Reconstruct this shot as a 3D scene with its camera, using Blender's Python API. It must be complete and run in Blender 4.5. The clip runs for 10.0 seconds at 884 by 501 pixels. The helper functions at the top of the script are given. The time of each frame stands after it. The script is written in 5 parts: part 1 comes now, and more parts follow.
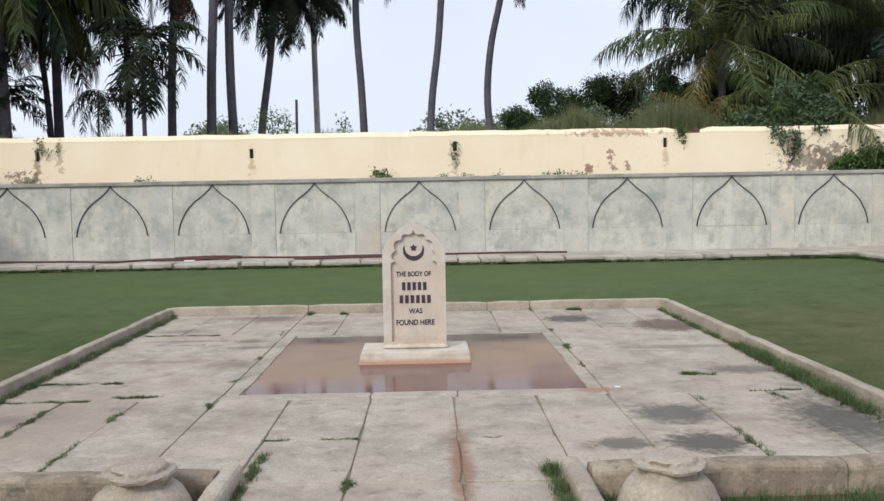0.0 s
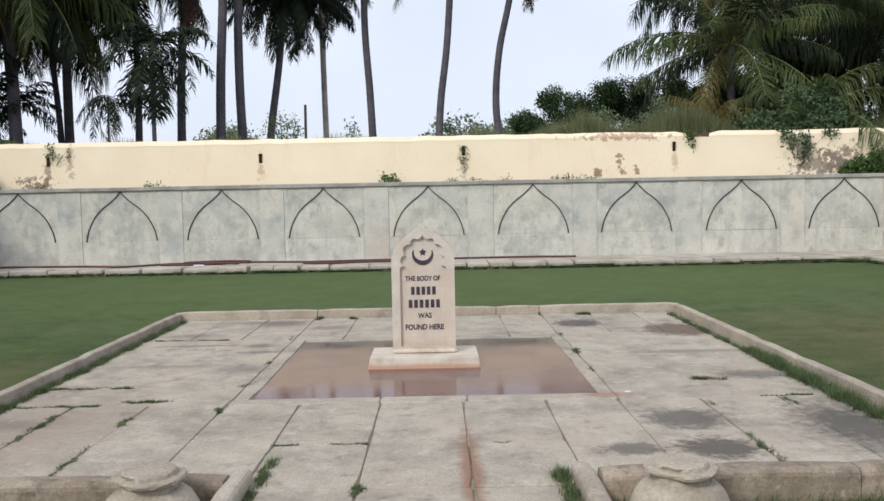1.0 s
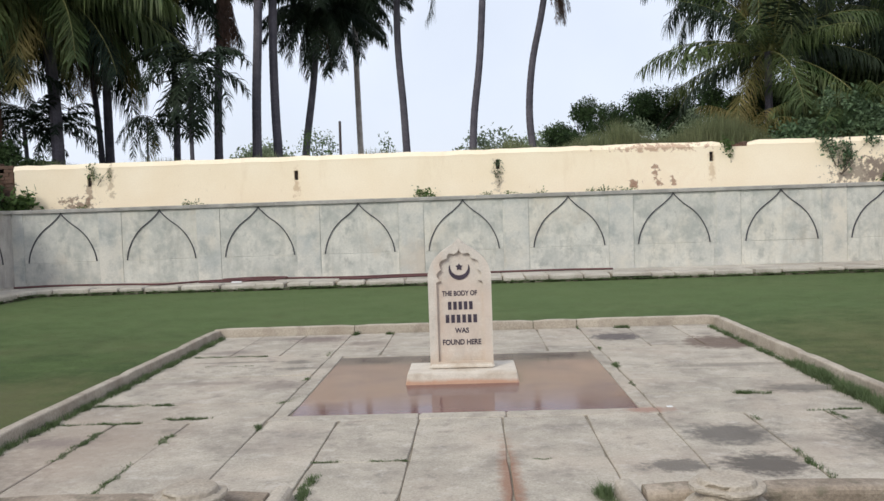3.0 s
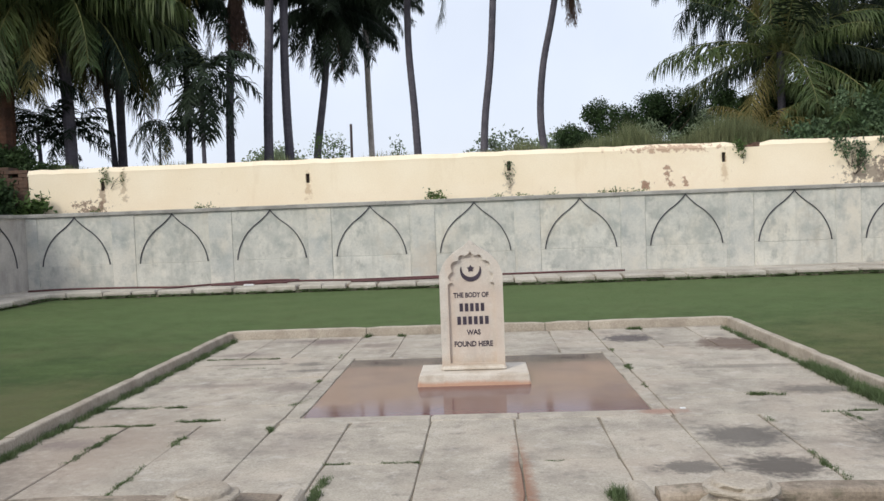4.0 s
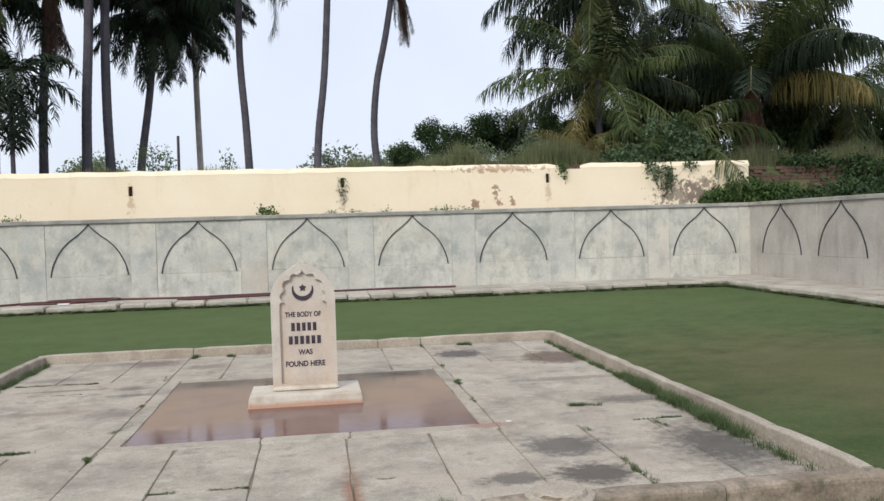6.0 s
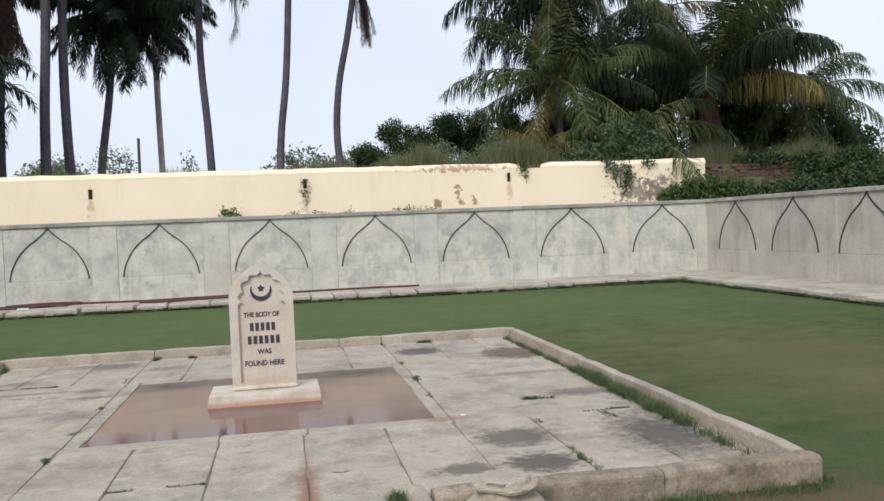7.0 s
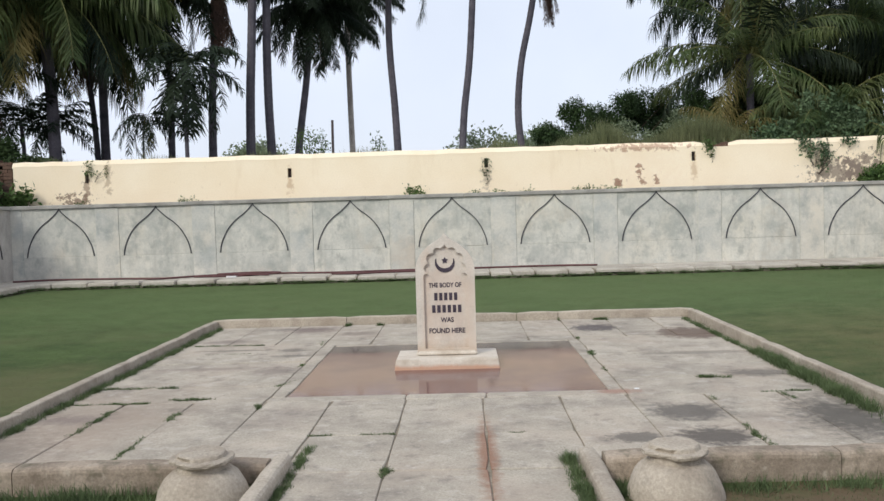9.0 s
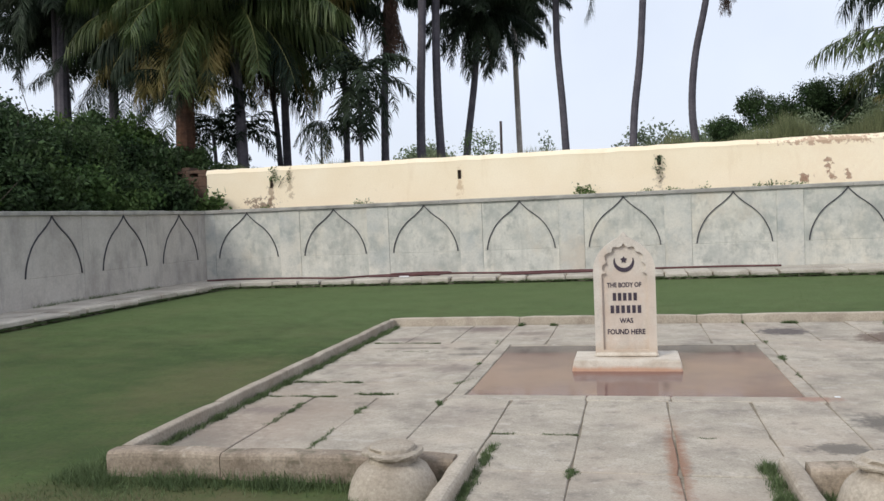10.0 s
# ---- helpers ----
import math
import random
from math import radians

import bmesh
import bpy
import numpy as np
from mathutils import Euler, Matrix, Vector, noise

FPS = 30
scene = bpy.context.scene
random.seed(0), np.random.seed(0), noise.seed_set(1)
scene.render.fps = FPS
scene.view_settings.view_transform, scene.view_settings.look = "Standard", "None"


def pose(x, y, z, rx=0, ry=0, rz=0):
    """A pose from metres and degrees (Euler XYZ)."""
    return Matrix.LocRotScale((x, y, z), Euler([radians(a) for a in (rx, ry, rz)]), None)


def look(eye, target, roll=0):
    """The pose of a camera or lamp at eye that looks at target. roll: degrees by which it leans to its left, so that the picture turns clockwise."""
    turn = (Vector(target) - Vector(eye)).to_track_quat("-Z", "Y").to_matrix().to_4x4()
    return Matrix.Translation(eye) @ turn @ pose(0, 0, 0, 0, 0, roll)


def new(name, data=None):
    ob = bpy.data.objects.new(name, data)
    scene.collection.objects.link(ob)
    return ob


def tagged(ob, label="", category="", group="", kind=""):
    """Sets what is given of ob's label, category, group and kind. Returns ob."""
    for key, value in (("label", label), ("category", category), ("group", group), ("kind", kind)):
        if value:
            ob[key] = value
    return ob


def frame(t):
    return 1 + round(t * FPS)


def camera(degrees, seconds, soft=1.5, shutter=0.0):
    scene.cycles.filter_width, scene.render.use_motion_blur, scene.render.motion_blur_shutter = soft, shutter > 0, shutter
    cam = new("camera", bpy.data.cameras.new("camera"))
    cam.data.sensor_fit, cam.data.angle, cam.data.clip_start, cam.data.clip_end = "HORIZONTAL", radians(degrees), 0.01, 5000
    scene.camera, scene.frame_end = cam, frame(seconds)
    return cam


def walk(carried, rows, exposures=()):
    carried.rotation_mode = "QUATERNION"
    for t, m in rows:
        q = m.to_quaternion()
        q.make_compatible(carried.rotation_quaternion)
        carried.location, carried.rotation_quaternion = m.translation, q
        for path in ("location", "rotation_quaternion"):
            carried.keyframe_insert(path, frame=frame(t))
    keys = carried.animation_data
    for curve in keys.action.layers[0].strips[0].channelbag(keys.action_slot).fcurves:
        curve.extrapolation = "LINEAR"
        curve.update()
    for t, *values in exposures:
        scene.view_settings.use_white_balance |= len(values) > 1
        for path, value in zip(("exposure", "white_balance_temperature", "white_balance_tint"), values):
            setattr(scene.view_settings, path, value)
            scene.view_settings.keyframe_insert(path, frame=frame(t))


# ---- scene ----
cam = camera(55.7, 10.0)
PATH = [
    (0, (0.15, -7.195, 1.456), (0.18, -5.199, 1.324), -1.0),
    (0.5, (0.153, -7.191, 1.452), (0.173, -5.195, 1.318), -1.1),
    (1, (0.144, -7.189, 1.456), (0.154, -5.193, 1.335), -1.1),
    (1.5, (0.153, -7.181, 1.451), (0.151, -5.185, 1.331), -1.8),
    (2, (0.161, -7.176, 1.463), (0.119, -5.181, 1.33), -1.2),
    (2.5, (0.141, -7.184, 1.472), (0.179, -5.185, 1.418), -1.3),
    (3, (0.129, -7.165, 1.463), (0.057, -5.168, 1.377), -1.9),
    (3.2, (0.122, -7.142, 1.465), (0.017, -5.147, 1.385), -2.5),
    (4.5, (0.134, -7.17, 1.452), (0.064, -5.173, 1.373), -1.3),
    (5, (0.128, -7.174, 1.48), (0.289, -5.181, 1.451), -0.8),
    (5.5, (0.132, -7.21, 1.493), (0.376, -5.225, 1.478), -1.3),
    (6, (0.143, -7.21, 1.49), (0.439, -5.233, 1.434), -1.7),
    (7.3, (0.232, -7.441, 1.481), (0.609, -5.478, 1.42), -2.4),
    (7.5, (0.23, -7.46, 1.476), (0.506, -5.48, 1.405), -3.4),
    (8, (0.252, -7.494, 1.489), (0.258, -5.495, 1.427), -3.7),
    (8.5, (0.208, -7.582, 1.487), (0.144, -5.583, 1.51), -3.1),
    (9, (0.192, -7.686, 1.458), (0.14, -5.689, 1.365), -1.7),
    (9.5, (0.065, -7.723, 1.47), (-0.18, -5.738, 1.427), -1.2),
    (10, (0.072, -7.677, 1.445), (-0.367, -5.728, 1.368), -2.3),
]
walk(cam, [(t, look(eye, target, roll)) for t, eye, target, roll in PATH])

# ---- world, sun, exposure ----
SUN_EL, SUN_AZ = 38.0, 216.0  # degrees; azimuth clockwise from the +y axis
world = bpy.data.worlds.new("overcast_sky")
scene.world = world
world.use_nodes = True
wt = world.node_tree
wt.nodes.clear()
sky = wt.nodes.new("ShaderNodeTexSky")
sky.sky_type, sky.sun_disc = "NISHITA", False
sky.sun_elevation, sky.sun_rotation = radians(SUN_EL), radians(SUN_AZ)
sky.air_density, sky.dust_density, sky.ozone_density = 1.0, 3.0, 1.5
scaled = wt.nodes.new("ShaderNodeVectorMath")
scaled.operation = "SCALE"
scaled.inputs["Scale"].default_value = 0.10
wt.links.new(sky.outputs[0], scaled.inputs[0])
cloud = wt.nodes.new("ShaderNodeTexNoise")
cloud.inputs["Scale"].default_value, cloud.inputs["Detail"].default_value = 2.2, 5
ramp = wt.nodes.new("ShaderNodeMapRange")
ramp.inputs[1].default_value, ramp.inputs[2].default_value = 0.3, 0.7
ramp.inputs[3].default_value, ramp.inputs[4].default_value = 0.72, 0.95
wt.links.new(cloud.outputs[0], ramp.inputs[0])
veil = wt.nodes.new("ShaderNodeMix")
veil.data_type = "RGBA"
veil.inputs["B"].default_value = (0.95, 1.02, 1.17, 1)
wt.links.new(ramp.outputs[0], veil.inputs["Factor"])
wt.links.new(scaled.outputs[0], veil.inputs["A"])
back = wt.nodes.new("ShaderNodeBackground")
back.inputs["Strength"].default_value = 1.0
wt.links.new(veil.outputs["Result"], back.inputs["Color"])
wt.links.new(back.outputs[0], wt.nodes.new("ShaderNodeOutputWorld").inputs["Surface"])

sun_data = bpy.data.lights.new("sun", "SUN")
sun_data.energy, sun_data.angle, sun_data.color = 2.0, radians(16), (0.98, 0.95, 0.85)
sun = new("sun", sun_data)
_e, _a = radians(SUN_EL), radians(SUN_AZ)
sun.matrix_world = look((30 * math.sin(_a) * math.cos(_e), 30 * math.cos(_a) * math.cos(_e), 30 * math.sin(_e)), (0, 0, 0))
scene.view_settings.exposure = 0.0


# ---- materials ----
def surface(name, a, b, big=1.2, fine=45.0, rough=0.85, bump=0.25, speckle=0.25, piece=0.0, island=0.0, spots=(), spec=0.3, thin=0.0, sharp=(0.35, 0.65), stains=(), edge_scale=3.5, ragged=0.0):
    """Two colours mottled at a large scale, speckled at a fine one. spots: (centre, radii, colour, strength, edge, gloss); a zero
    radius ignores that axis. stains: (colour, scale, from, to, strength, stretch along z)."""
    m = bpy.data.materials.new(name)
    m.use_nodes = True
    nt = m.node_tree
    N, L = nt.nodes, nt.links
    bsdf = N["Principled BSDF"]
    geo = N.new("ShaderNodeNewGeometry")
    pos = geo.outputs["Position"]

    def noise_tex(scale, detail=6, rough_=0.6):
        n = N.new("ShaderNodeTexNoise")
        n.inputs["Scale"].default_value, n.inputs["Detail"].default_value, n.inputs["Roughness"].default_value = scale, detail, rough_
        L.new(pos, n.inputs["Vector"])
        return n.outputs[0]

    def maprange(src, a0, a1, b0, b1):
        r = N.new("ShaderNodeMapRange")
        for i, v in enumerate((a0, a1, b0, b1)):
            r.inputs[i + 1].default_value = v
        L.new(src, r.inputs[0])
        return r.outputs[0]

    def mix(fac, ca, cb, blend="MIX"):
        x = N.new("ShaderNodeMix")
        x.data_type, x.blend_type = "RGBA", blend
        for key, v in (("Factor", fac), ("A", ca), ("B", cb)):
            if isinstance(v, (tuple, float, int)):
                x.inputs[key].default_value = (*v, 1) if isinstance(v, tuple) else v
            else:
                L.new(v, x.inputs[key])
        return x.outputs["Result"]

    def value(op, p, q):
        v = N.new("ShaderNodeMath")
        v.operation = op
        for i, s in enumerate((p, q)):
            if isinstance(s, (int, float)):
                v.inputs[i].default_value = s
            else:
                L.new(s, v.inputs[i])
        return v.outputs[0]

    large, small = noise_tex(big, 5), noise_tex(fine, 4, 0.7)
    col = mix(maprange(large, *sharp, 0, 1), a, b)
    grain = maprange(small, 0.25, 0.75, 1 - speckle, 1 + speckle)
    rand = None
    if piece:
        rand, amount = N.new("ShaderNodeObjectInfo").outputs["Random"], piece
    elif island:
        rand, amount = geo.outputs["Random Per Island"], island
    if rand is not None:
        grain = value("MULTIPLY", grain, maprange(rand, 0, 1, 1 - amount, 1 + amount))
    scale = N.new("ShaderNodeVectorMath")
    scale.operation = "SCALE"
    L.new(col, scale.inputs[0])
    L.new(grain, scale.inputs["Scale"])
    col = scale.outputs[0]
    for colour, freq, lo, hi, strength, stretch in stains:
        st = N.new("ShaderNodeVectorMath")
        st.operation = "MULTIPLY"
        L.new(pos, st.inputs[0])
        st.inputs[1].default_value = (1, 1, stretch)
        tex = N.new("ShaderNodeTexNoise")
        tex.inputs["Scale"].default_value, tex.inputs["Detail"].default_value, tex.inputs["Roughness"].default_value = freq, 8, 0.65
        L.new(st.outputs[0], tex.inputs["Vector"])
        col = mix(maprange(tex.outputs[0], lo, hi, 0, strength), col, colour)
    roughness = maprange(large, 0.3, 0.7, max(rough - 0.08, 0.02), min(rough + 0.06, 1))
    if spots:
        edge_noise = noise_tex(edge_scale, 6, 0.7)
        for centre, radii, colour, strength, edge, shine in spots:
            sub = N.new("ShaderNodeVectorMath")
            sub.operation = "SUBTRACT"
            L.new(pos, sub.inputs[0])
            sub.inputs[1].default_value = centre
            mul = N.new("ShaderNodeVectorMath")
            mul.operation = "MULTIPLY"
            L.new(sub.outputs[0], mul.inputs[0])
            mul.inputs[1].default_value = [1 / r if r else 0 for r in radii]
            length = N.new("ShaderNodeVectorMath")
            length.operation = "LENGTH"
            L.new(mul.outputs[0], length.inputs[0])
            d = value("ADD", length.outputs["Value"], value("MULTIPLY", value("SUBTRACT", edge_noise, 0.5), ragged or min(2.8, edge * 11)))
            fac = maprange(d, 1.0 - edge, 1.0 + edge, strength, 0)
            col = mix(fac, col, colour)
            if shine:
                roughness = value("SUBTRACT", roughness, value("MULTIPLY", fac, shine))
    L.new(col, bsdf.inputs["Base Color"])
    L.new(roughness, bsdf.inputs["Roughness"])
    bsdf.inputs["Specular IOR Level"].default_value = spec
    if bump:
        bp = N.new("ShaderNodeBump")
        bp.inputs["Strength"].default_value, bp.inputs["Distance"].default_value = bump, 0.02
        L.new(value("ADD", large, value("MULTIPLY", small, 0.5)), bp.inputs["Height"])
        L.new(bp.outputs[0], bsdf.inputs["Normal"])
    if thin:
        tr = N.new("ShaderNodeBsdfTranslucent")
        L.new(col, tr.inputs["Color"])
        ms = N.new("ShaderNodeMixShader")
        ms.inputs[0].default_value = thin
        L.new(bsdf.outputs[0], ms.inputs[1])
        L.new(tr.outputs[0], ms.inputs[2])
        L.new(ms.outputs[0], N["Material Output"].inputs["Surface"])
    return m


DAMP, RUST = (0.105, 0.092, 0.080), (0.26, 0.13, 0.08)
PAVE_SPOTS = [
    ((1.74, 2.42, 0), (0.27, 0.26, 0), (0.085, 0.068, 0.065), 0.95, 0.2, 0.35),
    ((2.72, 1.85, 0), (0.34, 0.40, 0), (0.15, 0.105, 0.08), 0.95, 0.15, 0.3),
    ((1.74, -1.80, 0), (0.26, 0.24, 0), DAMP, 0.85, 0.35, 0.2),
    ((1.75, -2.45, 0), (0.23, 0.20, 0), (0.094, 0.080, 0.068), 0.92, 0.3, 0.15),
    ((1.24, -2.45, 0), (0.18, 0.11, 0), DAMP, 0.75, 0.2, 0.2),
    ((2.74, -2.05, 0), (0.30, 0.55, 0), (0.090, 0.080, 0.068), 0.92, 0.5, 0.05),
    ((2.70, -0.50, 0), (0.32, 0.14, 0), DAMP, 0.7, 0.4, 0.1),
    ((2.50, 0.55, 0), (0.6, 0.08, 0), DAMP, 0.45, 0.4, 0.1),
    ((0.30, -2.75, 0), (0.055, 0.75, 0), RUST, 0.8, 0.5, 0.0),
    ((1.38, -1.10, 0), (0.16, 0.08, 0), (0.30, 0.14, 0.10), 0.6, 0.4, 0.0),
    ((-1.70, 1.32, 0), (0.14, 0.10, 0), DAMP, 0.6, 0.4, 0.1),
    ((-1.92, 2.95, 0), (0.5, 0.12, 0), (0.16, 0.13, 0.12), 0.6, 0.4, 0.1),
    ((-2.9, -2.6, 0), (0.35, 0.5, 0), DAMP, 0.6, 0.5, 0.1),
    ((-2.55, -1.7, 0), (0.55, 0.85, 0), (0.27, 0.205, 0.16), 0.55, 0.6, 0.0),
    ((-1.75, 2.80, 0), (0.30, 0.20, 0), (0.17, 0.125, 0.11), 0.75, 0.4, 0.1),
    ((-1.12, 2.45, 0), (0.22, 0.16, 0), (0.20, 0.16, 0.135), 0.6, 0.4, 0.0),
    ((-1.62, 0.12, 0), (0.16, 0.22, 0), (0.18, 0.14, 0.125), 0.55, 0.5, 0.0),
    ((-1.62, 0.92, 0), (0.20, 0.06, 0), DAMP, 0.6, 0.4, 0.1),
    ((-2.35, 0.30, 0), (0.55, 0.07, 0), (0.20, 0.16, 0.14), 0.55, 0.5, 0.0),
    ((-2.35, 1.38, 0), (0.40, 0.04, 0), DAMP, 0.6, 0.4, 0.0),
    ((-2.62, 2.05, 0), (0.28, 0.12, 0), (0.17, 0.13, 0.12), 0.5, 0.5, 0.0),
    ((-2.75, -1.65, 0), (0.25, 0.12, 0), (0.17, 0.13, 0.12), 0.6, 0.6, 0.0),
    ((-1.15, -1.7, 0), (0.20, 0.30, 0), (0.20, 0.17, 0.15), 0.45, 0.6, 0.0),
]
stone_slab = surface("worn_granite_slab", (0.465, 0.412, 0.338), (0.35, 0.31, 0.255), 2.6, 70, 0.85, 0.4, 0.28, piece=0.06, spots=PAVE_SPOTS, edge_scale=13.0, ragged=2.4,
                     stains=[((0.20, 0.17, 0.145), 1.7, 0.50, 0.70, 0.75, 1), ((0.435, 0.36, 0.29), 1.1, 0.47, 0.65, 0.6, 1), ((0.16, 0.14, 0.125), 4.2, 0.56, 0.70, 0.6, 1), ((0.56, 0.51, 0.45), 5.5, 0.55, 0.72, 0.6, 1), ((0.14, 0.125, 0.11), 9.0, 0.58, 0.74, 0.55, 1), ((0.20, 0.175, 0.15), 30.0, 0.57, 0.70, 0.55, 1), ((0.62, 0.56, 0.48), 22.0, 0.60, 0.72, 0.5, 1)])
joint_dirt = surface("joint_dirt", (0.30, 0.25, 0.195), (0.18, 0.155, 0.115), 3, 50, 0.95, 0.4, 0.3)
kerb_stone_mat = surface("kerb_granite", (0.44, 0.385, 0.315), (0.32, 0.27, 0.215), 2.6, 55, 0.85, 0.45, 0.28, piece=0.08, stains=[((0.20, 0.16, 0.13), 3.0, 0.55, 0.72, 0.6, 1), ((0.11, 0.11, 0.09), 7.0, 0.60, 0.74, 0.5, 1)])
kerb_mossy = surface("dirty_kerb_granite", (0.36, 0.295, 0.23), (0.21, 0.165, 0.125), 3.0, 55, 0.9, 0.6, 0.32, piece=0.06, stains=[((0.15, 0.12, 0.09), 4.0, 0.50, 0.68, 0.75, 1), ((0.09, 0.10, 0.06), 8.0, 0.56, 0.70, 0.6, 1), ((0.52, 0.46, 0.38), 11.0, 0.58, 0.70, 0.6, 1)])
cement = surface("weathered_cement_render", (0.60, 0.575, 0.515), (0.44, 0.45, 0.43), 1.6, 22, 0.9, 0.18, 0.12, stains=[((0.66, 0.60, 0.50), 0.8, 0.50, 0.66, 0.6, 0.6), ((0.30, 0.32, 0.31), 2.6, 0.50, 0.68, 0.8, 0.8), ((0.62, 0.60, 0.54), 4.0, 0.55, 0.70, 0.7, 1), ((0.22, 0.22, 0.21), 3.0, 0.62, 0.78, 0.5, 0.25)],
                 spots=[((-0.9, 11.65, 0.45), (0.5, 0, 0.35), (0.50, 0.42, 0.34), 0.5, 0.5, 0), ((-2.3, 11.65, 1.5), (0.3, 0, 0.5), (0.48, 0.42, 0.34), 0.45, 0.5, 0),
                        ((0.4, 11.65, 0.5), (0.7, 0, 0.3), (0.52, 0.46, 0.37), 0.4, 0.5, 0)])
cement_pale = surface("pale_cement_panel", (0.60, 0.585, 0.53), (0.455, 0.455, 0.42), 1.9, 26, 0.9, 0.15, 0.10, piece=0.06, stains=[((0.68, 0.63, 0.53), 0.9, 0.50, 0.66, 0.6, 0.7), ((0.30, 0.31, 0.29), 3.4, 0.54, 0.66, 0.65, 0.8), ((0.32, 0.335, 0.315), 2.0, 0.49, 0.68, 0.7, 0.9), ((0.36, 0.355, 0.32), 6.0, 0.52, 0.70, 0.55, 0.12), ((0.66, 0.63, 0.56), 3.6, 0.53, 0.70, 0.7, 1), ((0.24, 0.235, 0.22), 7.0, 0.58, 0.74, 0.55, 0.5), ((0.50, 0.44, 0.36), 1.5, 0.56, 0.72, 0.5, 0.8)])
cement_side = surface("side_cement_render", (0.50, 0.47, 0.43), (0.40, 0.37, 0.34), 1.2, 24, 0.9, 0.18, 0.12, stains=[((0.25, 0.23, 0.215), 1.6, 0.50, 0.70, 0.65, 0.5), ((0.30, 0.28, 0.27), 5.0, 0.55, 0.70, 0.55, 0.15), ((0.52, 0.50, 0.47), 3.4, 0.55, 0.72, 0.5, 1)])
coping_mat = surface("grey_coping", (0.42, 0.40, 0.37), (0.26, 0.25, 0.23), 2.5, 40, 0.9, 0.3, 0.2, piece=0.08)
groove_paint = surface("dark_arch_moulding", (0.035, 0.035, 0.045), (0.06, 0.06, 0.07), 5, 60, 0.7, 0.1, 0.2)
PEEL, BRICK_C = (0.30, 0.25, 0.20), (0.24, 0.12, 0.08)
yellow = surface("cream_limewash", (0.91, 0.79, 0.61), (0.87, 0.735, 0.545), 0.8, 30, 0.9, 0.12, 0.05, edge_scale=9.0, ragged=7.0, stains=[((0.70, 0.54, 0.36), 2.2, 0.58, 0.80, 0.45, 0.25), ((0.42, 0.29, 0.19), 9.0, 0.66, 0.78, 0.6, 0.5)], spots=[
    ((4.40, 12.3, 2.30), (0.07, 0, 0.14), (0.25, 0.13, 0.09), 0.9, 0.06, 0), ((3.92, 12.3, 2.02), (0.10, 0, 0.10), BRICK_C, 0.9, 0.1, 0), ((4.45, 12.3, 2.00), (0.07, 0, 0.09), BRICK_C, 0.85, 0.1, 0), ((4.78, 12.3, 2.05), (0.05, 0, 0.09), BRICK_C, 0.85, 0.1, 0),
    ((4.45, 12.3, 2.45), (0.7, 0, 0.5), (0.82, 0.64, 0.47), 0.2, 0.6, 0), ((4.5, 12.3, 2.84), (0.8, 0, 0.07), (0.42, 0.26, 0.18), 0.75, 0.2, 0),
    ((9.0, 12.3, 2.1), (0.55, 0, 0.28), PEEL, 0.9, 0.15, 0), ((8.62, 12.3, 2.5), (0.08, 0, 0.4), PEEL, 0.7, 0.3, 0), ((9.6, 12.3, 2.2), (0.4, 0, 0.3), (0.22, 0.17, 0.14), 0.8, 0.2, 0),
    ((-9.1, 12.3, 1.98), (0.34, 0, 0.13), (0.22, 0.15, 0.11), 0.85, 0.2, 0), ((-8.83, 12.3, 2.25), (0.07, 0, 0.3), (0.26, 0.18, 0.13), 0.7, 0.3, 0), ((-8.32, 12.3, 2.5), (0.07, 0, 0.35), (0.40, 0.30, 0.20), 0.6, 0.35, 0),
    ((0.8, 12.3, 2.3), (0.09, 0, 0.3), PEEL, 0.6, 0.5, 0), ((-3.92, 12.3, 2.25), (0.06, 0, 0.25), (0.5, 0.34, 0.2), 0.6, 0.5, 0), ((5.68, 12.3, 2.3), (0.05, 0, 0.3), (0.5, 0.34, 0.2), 0.5, 0.5, 0)])
old_brick = surface("old_brick", (0.15, 0.088, 0.062), (0.085, 0.062, 0.05), 4, 30, 0.95, 0.6, 0.3)
# Near-black colour for the shade inside the drains
drain_shade = surface("drain_shade_black", (0.05, 0.035, 0.03), (0.03, 0.025, 0.02), 4, 30, 0.95, 0.2, 0.2)
# First entry: brighter light on the far lawn, put into the grass colour
LAWN_SPOTS = [((0, 7.6, 0), (14, 4.2, 0), (0.105, 0.152, 0.054), 0.6, 0.6, 0),
    ((-3.9, -0.4, 0), (0.6, 1.1, 0), (0.15, 0.12, 0.06), 0.35, 0.6, 0), ((5.4, 0.6, 0), (1.6, 2.6, 0), (0.15, 0.12, 0.055), 0.45, 0.6, 0),
    ((2.3, -3.65, 0), (1.7, 0.45, 0), (0.115, 0.074, 0.045), 0.85, 0.5, 0), ((-2.6, -3.9, 0), (1.5, 0.5, 0), (0.105, 0.085, 0.042), 0.7, 0.5, 0)]
lawn_mat = surface("mown_lawn", (0.056, 0.086, 0.022), (0.038, 0.062, 0.016), 0.9, 30, 0.95, 0.5, 0.30, stains=[((0.105, 0.102, 0.044), 0.55, 0.48, 0.68, 0.45, 1), ((0.10, 0.098, 0.042), 1.5, 0.54, 0.70, 0.45, 1), ((0.042, 0.062, 0.022), 3.0, 0.55, 0.7, 0.5, 1)], spots=LAWN_SPOTS)
bank_mat = surface("grassy_bank_earth", (0.09, 0.11, 0.045), (0.16, 0.12, 0.08), 0.6, 12, 0.95, 0.6, 0.3)
